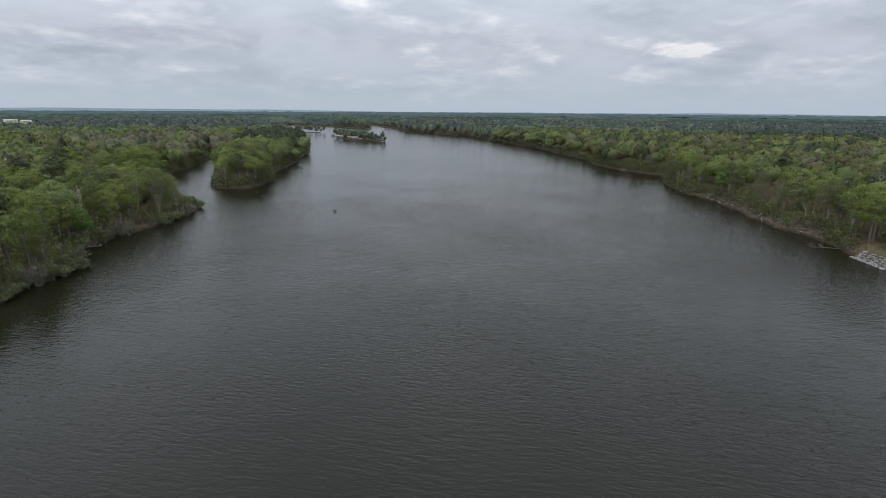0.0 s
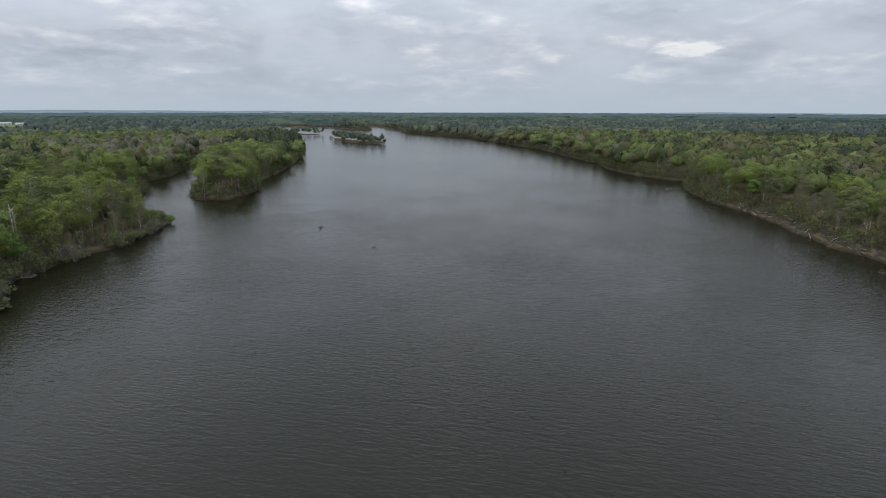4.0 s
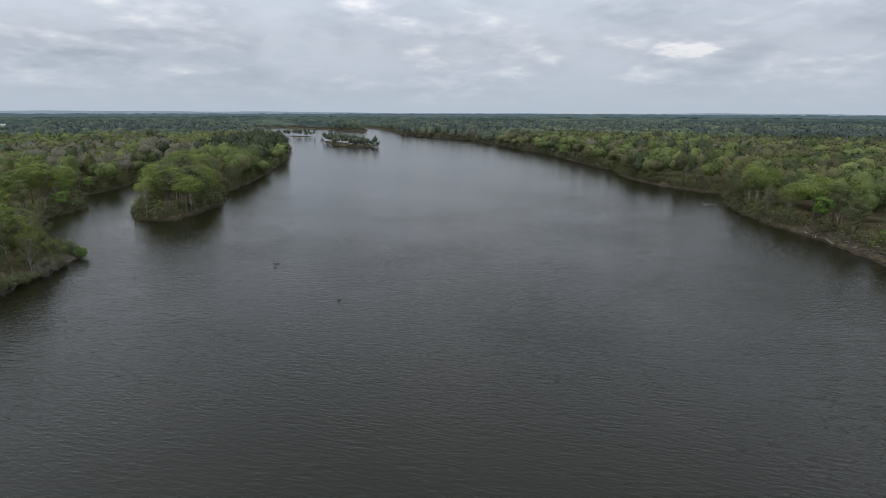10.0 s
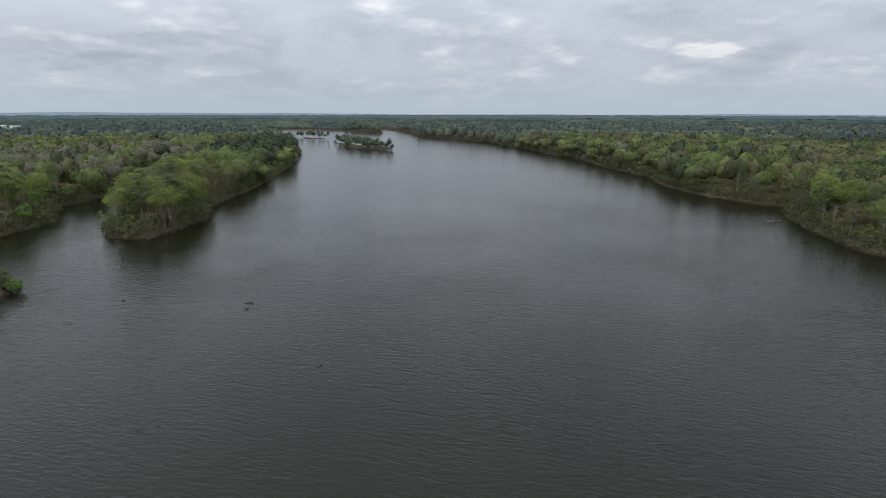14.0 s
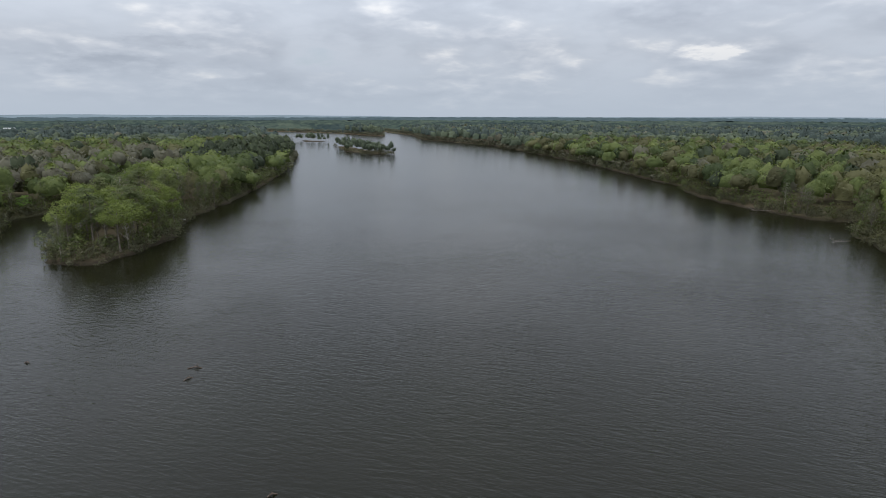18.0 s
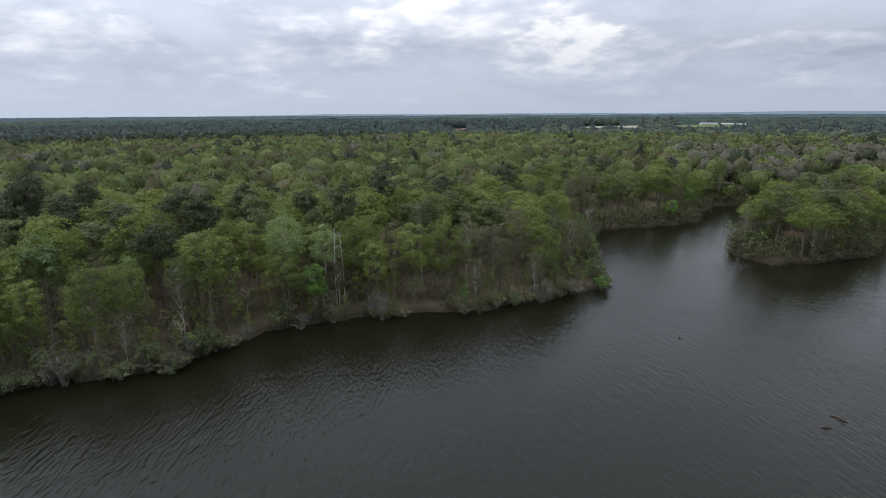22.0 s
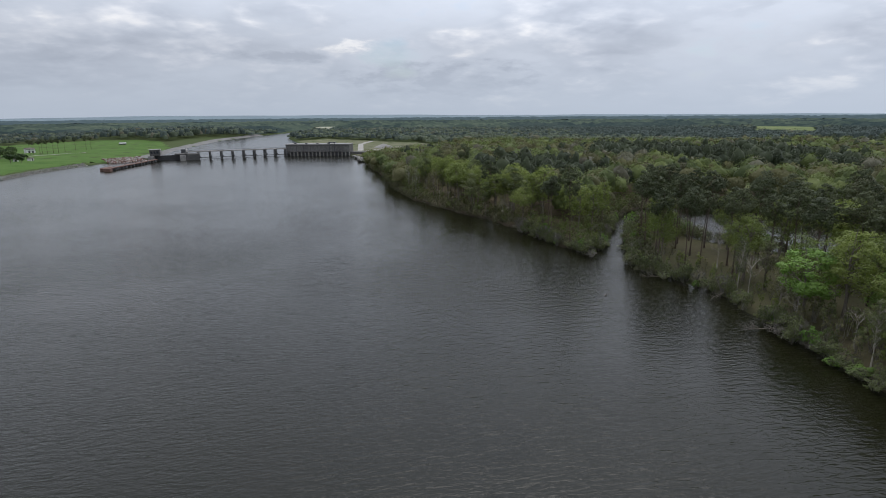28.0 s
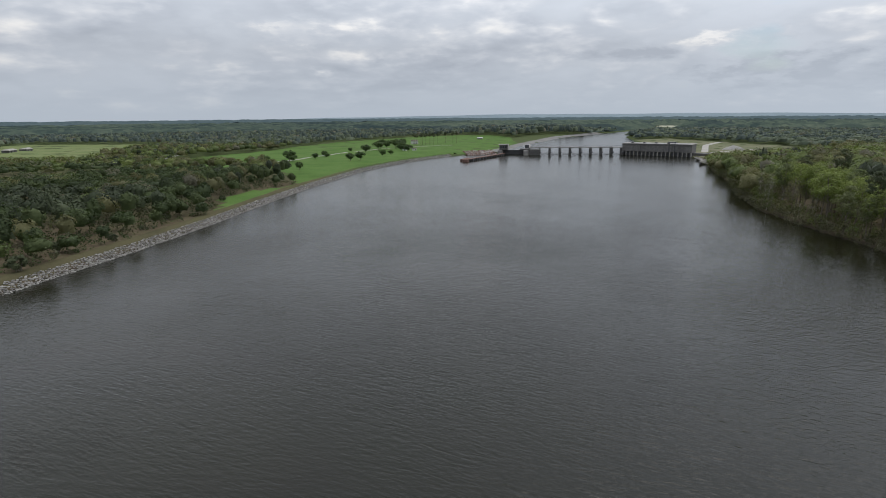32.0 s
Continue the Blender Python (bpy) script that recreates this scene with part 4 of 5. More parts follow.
def plant_far():
    rng = rg(202)
    for ring, (r0, r1, step, shape, lobes, cards, size) in enumerate([(0, 470, 11.6, (3, 6), 11, 210, 0.5), (470, 800, 13.0, (3, 5), 8, 48, 0.9), (800, 1500, 15.0, (2, 5), 4, 7, 1.1)]):
        x, y = scatter(-r1, r1, -r1 + 90, r1 + 90, step, rng, 0.45)
        rr = np.hypot(x, y - 90)
        unseen = out_of_sight(x, y)
        ok = (rr < r1) & ((rr >= r0) & ~unseen | (ring == 2) & unseen) & ~near_zone(x, y)
        x, y = x[ok], y[ok]
        d = inland(x, y)
        east = (x > 100) & (y < 190) & (y > -230)
        ok = (d > np.where(east, 9.0, 1.2)) & ~((x > -216) & (x < -150) & (y > -14) & (y < 76)) & ~is_open(x, y) & ~(debris_bank(x, y) & (d < 6))
        x, y, d, east = x[ok], y[ok], d[ok], east[ok]
        u = rng.uniform(size=x.size)
        grove = wiggle(x, y, 0.016) * 0.5 + 0.25 * wiggle(x, y, 0.05)
        greyish = np.zeros(x.size, bool)
        for p in GREY_WOODS:
            greyish |= inside(x, y, p)
        far = np.hypot(x, y - 90) > 900
        pine = in_pines(x, y) & (u < np.where(far, 0.76, 0.9)) | (grove > 0.85) & (u < 0.45) | (u > 0.955) | far & (u > 0.6)
        olive = ~pine & (u < 0.17 - 0.1 * grove + 0.2 * ((x > 100) | (y < 20)))
        grey = ~pine & ~olive & ((u < 0.2) | greyish & (u < 0.7) | (u < 0.42) & ((x > 100) | (y < 20)))
        fresh = ~(pine | olive | grey)
        dark = (fresh | olive | grey) & east & (rng.uniform(size=x.size) < 0.62) | fresh & (east & (u < 0.85) | (x > 100) & (u > 0.62) & (u < 0.74))
        fresh, olive, grey = fresh & ~dark, olive & ~dark, grey & ~dark
        h = rng.uniform(15, 23, x.size) * np.where(y < 20, 0.92, 1.0) * np.where(d < 8, 0.85, 1.0) * np.where(pine, 1.12, 1.0)
        h = np.where(east, rng.uniform(0.75, 1.25, x.size) * np.clip(4.5 + d * 0.3, 4.5, 12), h)
        isl = np.zeros(x.size, bool)
        for p in ISLETS:
            isl |= inside(x, y, p)
        h = np.where((x < -100) & (y < -290), h * 0.6, h)
        h = np.where(isl, h * 0.5, np.where((x > 180) & (y < -150) & ~east, h * 0.6, h))
        h = np.where(east & (x > 215), h * 0.62, np.where((x > 380) & (x < 560) & (y < -165) & (y > -370), np.minimum(h, 6.0), h))
        keep = ~isl
        if ring == 2:
            for p in (0, 1, 5, 7, 8):
                for k in (1.04, 1.1, 1.17, 1.25):
                    h = np.where(inside(x * k, 170 + (y - 170) * k, FAR_FIELDS[p]), 7.0, h)
        r = rng.uniform(0.42, 0.85, x.size) * step * np.where(isl, 0.4, np.where((x > 180) & (y < -150), 0.75, 1.0)) * np.where(east, np.clip(0.45 + d * 0.006, 0.45, 1), 1.0)
        # ring 2 wears pine and fresh greens with the haze in their colour
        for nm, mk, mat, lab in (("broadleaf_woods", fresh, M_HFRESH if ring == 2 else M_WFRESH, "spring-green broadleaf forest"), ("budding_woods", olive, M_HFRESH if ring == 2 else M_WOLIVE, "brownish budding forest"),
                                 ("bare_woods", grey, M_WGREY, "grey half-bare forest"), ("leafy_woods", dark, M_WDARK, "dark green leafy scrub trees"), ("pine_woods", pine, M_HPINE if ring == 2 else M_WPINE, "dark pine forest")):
            mk = mk & keep
            woods(nm, lab + (" along the river", " behind the river banks", " in the distance")[ring], mat, x[mk], y[mk], h[mk], r[mk] * (0.75 if nm == "pine_woods" else 1), shape, lobes, cards, size, rng, "woods", True, (d[mk] < 14) if ring < 2 else None, nm == "pine_woods")
    # low brush down to the water on every shore
    x, y = scatter(-420, 330, -480, 900, 3.0, rng)
    d = inland(x, y)
    nearest = (x > -200) & (x < -100) & (y > 60) & (y < 270)
    east = (x > 100) & (y < 178)
    ok = (d > np.where(y > 430, 0.4, -1.1)) & (d < np.where((y > 250) & (y < 700), 9.0, 5.0)) & ~nearest & ~east & ~(debris_bank(x, y) & ((d < 1.0) | (wiggle(x, y, 0.3) < -0.7))) & ~is_open(x, y)
    x, y = x[ok], y[ok]
    woods("bank_brush", "tangled grey-green brush along the water's edge", M_BRUSH, x, y, rng.uniform(2.0, 7.0, x.size), rng.uniform(1.6, 3.0, x.size), None, 10, 88, 0.25, rng, "brush", False)
    # taller thicket under the trees of the farther shores
    x, y = scatter(-215, 330, -420, 620, 5.2, rng)
    d = inland(x, y)
    nearest = (x > -200) & (x < -100) & (y > 30) & (y < 310)
    ok = (d > 0.3) & (d < 13) & ~nearest & ~((x > 100) & (y < 190)) & ~(debris_bank(x, y) & (d < 2.8)) & ~is_open(x, y) & ~out_of_sight(x, y)
    x, y, u = x[ok], y[ok], rng.uniform(size=ok.sum())
    for mk, mat, lab in ((u < 0.45, M_WOLIVE, "brownish budding thicket under the bank trees"), (u >= 0.45, M_WFRESH, "green leafy thicket under the bank trees")):
        woods("bank_thicket", lab, mat, x[mk], y[mk], rng.uniform(5.0, 12.0, mk.sum()), rng.uniform(2.0, 3.6, mk.sum()), None, 12, 140, 0.27, rng, "thicket", False)
    # the same along the far reaches, and the low trees of the islets
    x, y = scatter(-720, 340, 580, 1760, 7.0, rng)
    d = inland(x, y)
    isl = np.zeros(x.size, bool)
    for p in ISLETS:
        isl |= inside(x, y, p)
    ok = (d > 0.2) & (d < 15) & ~is_open(x, y) & ~isl
    woods("bank_thicket", "grey-green thicket along the far river banks", M_WGREY, x[ok], y[ok], rng.uniform(4.5, 10.0, ok.sum()), rng.uniform(2.8, 4.6, ok.sum()), None, 9, 40, 0.85, rng, "thicket", False)
    # islet trees share the haze-tinted green
    ok = isl & (d > 0.5) & (rng.uniform(size=x.size) < 0.8)
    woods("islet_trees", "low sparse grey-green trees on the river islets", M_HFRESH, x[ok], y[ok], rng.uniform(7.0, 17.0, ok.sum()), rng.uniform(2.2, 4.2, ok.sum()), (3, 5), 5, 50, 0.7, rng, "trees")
    # brush on the rocky east bank
    x, y = scatter(140, 330, -190, 190, 4.6, rng)
    d = inland(x, y)
    ok = (d > 8) & (d < 90) & ~is_open(x, y) & (rng.uniform(size=x.size) < 0.75)
    x, y, d = x[ok], y[ok], d[ok]
    h, r, u = rng.uniform(0.7, 1.3, x.size) * np.clip(2 + d * 0.1, 2, 8), rng.uniform(1.4, 2.6, x.size), rng.uniform(size=x.size)
    for mk, mat, lab in ((u < 0.4, M_BRUSH, "olive and brown scrub behind the rock bank"), (u >= 0.4, M_WDARK, "dark green scrub behind the rock bank")):
        woods("bank_brush", lab, mat, x[mk], y[mk], h[mk], r[mk], None, 10, 50, 0.3, rng, "brush", False)


plant_far()


def canopy(x, y):
    k = np.sin(x * 12.9898 + y * 78.233) * 43758.5453
    edge = np.minimum((inland(x, y) - 12) / 60, (np.hypot(x, y - 90) - 1445) / 60)
    for p in FAR_FIELDS:
        edge = np.minimum(edge, signed(x, y, np.array(p, float)) / 60)
    edge = np.clip(edge, -0.02, 1)
    return height(x, y) + edge * (8 + 11 * (k - np.floor(k)) + 1.5 * wiggle(x, y, 0.01))


def far_ok(lo, hi):
    return lambda x, y: (np.hypot(x, y - 90) > lo) & (np.hypot(x, y - 90) < hi) & (inland(x, y) > 10) & ~is_open(x, y)


def stands(x, y):
    return in_pines(x, y) | (wiggle(x, y, 0.0035) + 0.4 * wiggle(x, y, 0.009) > 0.75)


CX = np.arange(-2700, 2701, 17.0)
ring_ok = far_ok(1440, 2640)
tagged(new("distant_woods", grid_mesh("distant_woods", CX, CX + 90, canopy, M_CANOPY, lambda x, y: ring_ok(x, y) & ~stands(x, y), False)), "unbroken distant spring forest canopy, green greyed with painted haze", "woods", kind="stuff")
tagged(new("distant_pine_woods", grid_mesh("distant_pine_woods", CX, CX + 90, canopy, M_DPINE, lambda x, y: ring_ok(x, y) & stands(x, y), False)), "dark distant pine plantation, haze blue mixed into its colour", "woods", kind="stuff")
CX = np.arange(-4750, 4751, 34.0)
tagged(new("backdrop", grid_mesh("backdrop", CX, CX + 90, canopy, M_FAR_HAZED, far_ok(2600, 4690), False)), "forest stretching to the horizon, haze painted into its colour", "woods", kind="structure")


def hills():
    a = np.linspace(0, 2 * np.pi, 361)
    yaw = np.degrees(a) - 90
    south = np.exp(-(((yaw - 177) / 27) ** 6))
    top = 36 + 5 * np.sin(3 * a + 1) + 3 * np.sin(7 * a) + 2 * np.sin(17 * a + 2) + 1.2 * np.sin(41 * a) + 9 * south - 14 * np.exp(-(((yaw - 232) / 22) ** 2))
    s = Soup()
    R = 4720
    ring = lambda r, z: np.stack([r * np.cos(a), 90 + r * np.sin(a), z], 1)
    v = np.concatenate([ring(R - 700, 0 * a + 8), ring(R - 250, top * 0.7), ring(R, top), ring(R + 60, 0 * a)])
    k = len(a)
    i, j = np.meshgrid(np.arange(3), np.arange(k - 1), indexing="ij")
    s.put(v, np.stack([i * k + j, i * k + j + 1, (i + 1) * k + j + 1, (i + 1) * k + j], -1).reshape(-1, 4))
    return tagged(new("backdrop", s.mesh("backdrop", M_HAZE, True)), "low wooded hills on the horizon, tinted blue-green with haze", "hills", kind="structure")


hills()

# ---- single trees on the river bank ----
copy_thing(PROTO["bright"][0], Matrix.LocRotScale((-127, 104, 1.0), None, (1.45, 1.45, 1.25)))
copy_thing(PROTO["pine"][1], Matrix.LocRotScale((-203, 246, 1.5), None, (1.1, 1.1, 0.95)))
copy_thing(PROTO["shrub"][2], Matrix.LocRotScale((-114.5, 163, 0.3), None, (1.5, 1.5, 1.6)))
copy_thing(PROTO["shrub"][1], Matrix.LocRotScale((-113, 148, 0.3), None, (1.6, 1.6, 1.5)))


def make_snag(x, y, h, seed):
    """A dead standing trunk with broken stubs."""
    rng = rg(seed)
    ob = thing("dead_tree", "bleached dead tree trunk with broken branch stubs", "tree", at=(x, y, 1.0))
    t, b = Soup(), Soup()
    line, rad = trunk_line(rng, h, 0.22, 0.02)
    t.tube(line, np.maximum(rad, 0.10), 8)
    for k in range(9):
        z, a = rng.uniform(0.55, 1.0) * h, rng.uniform(0, 6.28)
        s = np.array([np.interp(z, line[:, 2], line[:, 0]), np.interp(z, line[:, 2], line[:, 1]), z])
        b.tube([s, s + np.array([math.cos(a), math.sin(a), 0.7]) * rng.uniform(0.6, 1.8)], [0.09, 0.04], 5)
    part("trunk", t, M_PALEBARK, ob, smooth=True)
    part("branch_stub", b, M_PALEBARK, ob)


make_snag(-129.8, 195.2, 19.5, 301)
make_snag(-130.8, 197.4, 17.5, 302)


def make_deadfall(x, y, turn, length, seed, label="fallen bleached tree lying in the shallows"):
    rng = rg(seed)
    ob = thing("fallen_tree", label, "fallen tree", at=(x, y, 0.25), turn=turn)
    t, b = Soup(), Soup()
    t.tube([(0, 0, 0.5), (length * 0.5, 0.2, 0.45), (length, -0.1, 0.1)], [0.13, 0.10, 0.04], 7)
    for k in range(10):
        s = np.array([rng.uniform(0.35, 0.95) * length, 0, 0.4])
        twig_tree(t, b, rng, s, np.array([0.8, rng.uniform(-1, 1), rng.uniform(-0.1, 0.8)]), length * rng.uniform(0.16, 0.3), 0.06, 2)
    part("trunk", t, M_BARK, ob, smooth=True)
    part("branching", b, M_GREY, ob)


make_deadfall(-123, 110, 20, 8, 311)
make_deadfall(-121, 104, -25, 9, 312)
make_deadfall(-132, 80, 10, 7, 313)
make_deadfall(-122, 183, 35, 4, 314)
make_deadfall(-127, 62, -40, 6, 315)
make_deadfall(-122, 216, 60, 5, 316)
make_deadfall(151, 372, 190, 8, 317)
make_deadfall(158, 440, 170, 9, 318)
make_deadfall(143, 186, 150, 8, 319)


def make_float(x, y, turn, size, seed, label):
    """Driftwood that shows just above the water."""
    rng = rg(seed)
    ob = thing("floating_branch", label, "driftwood", at=(x, y, 0.02), turn=turn)
    t, b = Soup(), Soup()
    t.tube([(-size, 0, 0.0), (0, 0.1, 0.22), (size, -0.1, -0.02)], [0.07, 0.13, 0.05], 6)
    for k in range(4):
        s = np.array([rng.uniform(-0.7, 0.7) * size, 0, 0.15])
        b.tube([s, s + np.array([rng.uniform(-0.4, 0.4), rng.uniform(-0.4, 0.4), rng.uniform(0.3, 0.6)]) * size], [0.05, 0.02], 5)
    part("log", t, M_PBARK, ob, smooth=True)
    part("branch_stub", b, M_PBARK, ob)
    return ob


make_float(-50, 259, 10, 1.4, 321, "dark waterlogged branch sticking out of the river")
make_float(-49.2, 254.6, 60, 0.9, 322, "small dark snag beside a floating branch")
make_float(-23, 224, 30, 0.7, 323, "small dark stick floating in open water")
make_float(-84, 260, 0, 0.5, 324, "tiny piece of floating driftwood")
make_float(-74, -385, 0, 1.0, 325, "dark floating log upstream of the dam")
make_float(-101, 67, 20, 0.6, 326, "pale stick floating off the creek mouth")

# ---- driftwood bank ----


def make_driftwood():
    rng = rg(330)
    ob = thing("driftwood_bank", "eroded soil bank heaped with grey and tan driftwood logs", "driftwood")
    shapes = []
    for k in range(16):
        L, r = rng.uniform(1.0, 4.2), rng.uniform(0.05, 0.13)
        s = Soup()
        s.tube([(-L / 2, 0, 0), (0, rng.uniform(-0.3, 0.3), rng.uniform(-0.1, 0.2)), (L / 2, 0, 0)], [r, r * 0.9, r * 0.5], 6)
        shapes.append(s.mesh("log", (M_PALEBARK if k == 0 else M_BARK if k % 2 else M_PBARK), True))
    k = 0
    while k < 290:
        x, y = rng.uniform(140, 168), rng.uniform(203, 308)
        d = float(inland(np.array([x]), np.array([y]))[0])
        if not 0.3 < d < 4.5:
            continue
        z = float(height(np.array([x]), np.array([y]))[0])
        lg = new("log", shapes[rng.integers(16)])
        lg.parent = ob
        lg.matrix_basis = pose(x, y, z + rng.uniform(0.05, 0.5), rng.uniform(-20, 20), rng.uniform(-28, 28), rng.normal(95, 45))
        k += 1
    sheet("bank_soil", [(139, 203), (152, 203), (160, 308), (146, 308)], M_SAND, "bare brown eroded river bank", "bank", 0.1, 2.0)
    return ob


make_driftwood()

# ---- rock revetment ----


def stone_shapes(rng, k, size):
    out = []
    for _ in range(k):
        bm = bmesh.new()
        bmesh.ops.create_icosphere(bm, subdivisions=1, radius=size)
        sc = Vector((rng.uniform(0.8, 1.4), rng.uniform(0.7, 1.2), rng.uniform(0.5, 0.85)))
        for v in bm.verts:
            v.co = Vector((v.co.x * sc.x, v.co.y * sc.y, v.co.z * sc.z)) * rng.uniform(0.78, 1.15)
        out.append((np.array([v.co[:] for v in bm.verts]), np.array([[v.index for v in f.verts] for f in bm.faces])))
        bm.free()
    return out


def make_riprap(name, label, pts, wide, step, size, seed, rise, mat=None):
    """Rough quarried stones on the slope above the water's edge."""
    rng = rg(seed)
    kinds = stone_shapes(rng, 6, size)
    pts = np.array(pts, float)
    seg = np.hypot(*np.diff(pts, axis=0).T)
    run = np.concatenate([[0], np.cumsum(seg)])
    vs, fs, n = [], [], 0
    for s in np.arange(0, run[-1], step):
        p = np.array([np.interp(s, run, pts[:, 0]), np.interp(s, run, pts[:, 1])])
        q = np.array([np.interp(s + 1, run, pts[:, 0]), np.interp(s + 1, run, pts[:, 1])]) - np.array([np.interp(s - 1, run, pts[:, 0]), np.interp(s - 1, run, pts[:, 1])])
        q /= np.linalg.norm(q) + 1e-9
        out = np.array([-q[1], q[0]])
        for w in np.arange(-0.8, wide, step * 0.85):
            o = p + out * (w + rng.uniform(-0.4, 0.4) * step) + q * rng.uniform(-0.5, 0.5) * step
            z = float(np.clip(w / wide, 0, 1)) * rise + rng.uniform(-0.1, 0.25)
            v, f = kinds[rng.integers(6)]
            a = rng.uniform(0, 6.28)
            ca, sa = math.cos(a), math.sin(a)
            k = rng.uniform(0.7, 1.35)
            vs.append(np.stack([(v[:, 0] * ca - v[:, 1] * sa) * k + o[0], (v[:, 0] * sa + v[:, 1] * ca) * k + o[1], v[:, 2] * k + z], 1))
            fs.append(f + n)
            n += len(v)
    return tagged(new(name, mesh_of(name, np.concatenate(vs), np.concatenate(fs), mat or M_RIPRAP)), label, "riprap", kind="stuff")




def rubble(name, stops, dirt):
    """Broken stone, each piece in a tone of its own."""
    m, n = material(name)
    geo = n.add("ShaderNodeNewGeometry")
    tone = n.ramp(geo.outputs["Random Per Island"], stops)
    grain = n.noise(geo.outputs["Position"], 3.0, 5.0)
    bump = n.add("ShaderNodeBump", {"Strength": 0.6, "Distance": 0.1, "Height": grain})
    n.add("ShaderNodeOutputMaterial", {0: n.add("ShaderNodeBsdfPrincipled", {"Base Color": n.mix(n.math("MULTIPLY", grain, 0.5), tone, dirt), "Roughness": 0.9, "Normal": bump.outputs[0]}).outputs[0]})
    return m


M_RIPRAP = rubble("riprap_stone", [(0.0, (0.12, 0.115, 0.105)), (0.5, (0.24, 0.23, 0.215)), (1.0, (0.42, 0.405, 0.375))], (0.12, 0.11, 0.10))
M_JUMBLE = rubble("rusty_rubble", [(0.0, (0.10, 0.05, 0.04)), (0.4, (0.22, 0.10, 0.075)), (0.6, (0.30, 0.27, 0.25)), (1.0, (0.55, 0.52, 0.5))], (0.13, 0.08, 0.065))
REV = [(142, 177), (141, 150)] + REVETMENT[:10]
make_riprap("riprap", "band of pale grey quarried rock along the waterline", REV, 3.6, 0.72, 0.34, 340, 2.1)

# dry grass shelf behind the stones
def strip(name, pts, w0, w1, mat, label, category, lift=0.2, step=6.0, zadd=None):
    """A band along a line, from w0 to w1 metres to its left, lying on the ground."""
    pts = np.array(pts, float)
    seg = np.hypot(*np.diff(pts, axis=0).T)
    run = np.concatenate([[0], np.cumsum(seg)])
    s = np.linspace(0, run[-1], max(3, int(run[-1] / step)))
    p = np.stack([np.interp(s, run, pts[:, 0]), np.interp(s, run, pts[:, 1])], 1)
    t = np.gradient(p, axis=0)
    t /= np.linalg.norm(t, axis=1, keepdims=True)
    nrm = np.stack([-t[:, 1], t[:, 0]], 1)
    ws = np.linspace(w0, w1, 5)
    xy = p[:, None] + nrm[:, None] * ws[None, :, None]
    z = height(xy[..., 0], xy[..., 1]) + lift
    v = np.concatenate([xy, z[..., None]], -1).reshape(-1, 3)
    i, j = np.meshgrid(np.arange(len(s) - 1), np.arange(4), indexing="ij")
    a = i * 5 + j
    return tagged(new(name, mesh_of(name, v, np.stack([a, a + 5, a + 6, a + 1], -1).reshape(-1, 4), mat, True)), label, category, kind="structure")


M_DRY = grass_material("dry_grass", (0.058, 0.054, 0.030), (0.082, 0.074, 0.041), (0.064, 0.072, 0.030))
strip("verge", REV[:8], 3.2, 7.6, M_DRY, "tawny dry grass verge above the rocks", "verge")
strip("path", [(300, -235), (282, -255), (277, -290), (272, -326), (260, -362), (252, -415), (243, -500), (228, -572), (190, -640), (140, -690)], -2.0, 2.0, M_GRAVEL, "pale gravel park road across the lawn", "road", 0.3)
strip("road", [(420, -110), (392, -175), (376, -218), (362, -252), (370, -285), (404, -355), (437, -419), (470, -490), (520, -600)], -3.0, 3.0, M_CONC, "grey paved road past the lawn", "road", 0.3)
strip("embankment", [(52, -545), (20, -742), (-42, -1030), (-150, -1290)], -2.0, 20.0, M_GREYWALL, "grey stone-paved bank below the lock", "embankment", 0.4, 20.0)
strip("service_road", [(-176, -505), (-235, -560), (-278, -600), (-310, -580), (-420, -540)], -3.5, 3.5, M_GRAVEL, "pale gravel service road to the powerhouse", "road", 0.35)
strip("service_road", [(-200, -545), (-240, -690), (-290, -790)], -4.0, 4.0, M_GRAVEL, "pale gravel track over the grassy embankment", "road", 0.35)

# ---- dam ----
M_PIER = plain("rust_stained_concrete", (0.12, 0.06, 0.045), (0.19, 0.12, 0.095), 0.5, 0.85, 0.3, 2.0, 0.0, 0.6)
DAM_A, DAM_B = Vector((13, -516, 0)), Vector((-99, -524, 0))
dam_way = (DAM_B - DAM_A).normalized()
dam_turn = math.degrees(math.atan2(dam_way.y, dam_way.x))


def boxed(name, parent, mat, lo, hi, label="", bevel=0.12):
    bm = bmesh.new()
    bmesh.ops.create_cube(bm, size=1)
    for v in bm.verts:
        v.co = Vector([lo[k] + (v.co[k] + 0.5) * (hi[k] - lo[k]) for k in range(3)])
    if bevel:
        bmesh.ops.bevel(bm, geom=bm.edges[:], offset=bevel, segments=1, affect="EDGES")
    me = bpy.data.meshes.new(name)
    bm.to_mesh(me)
    bm.free()
    me.materials.append(mat)
    ob = new(name, me)
    ob.parent = parent
    if label:
        ob["label"] = label
    return ob


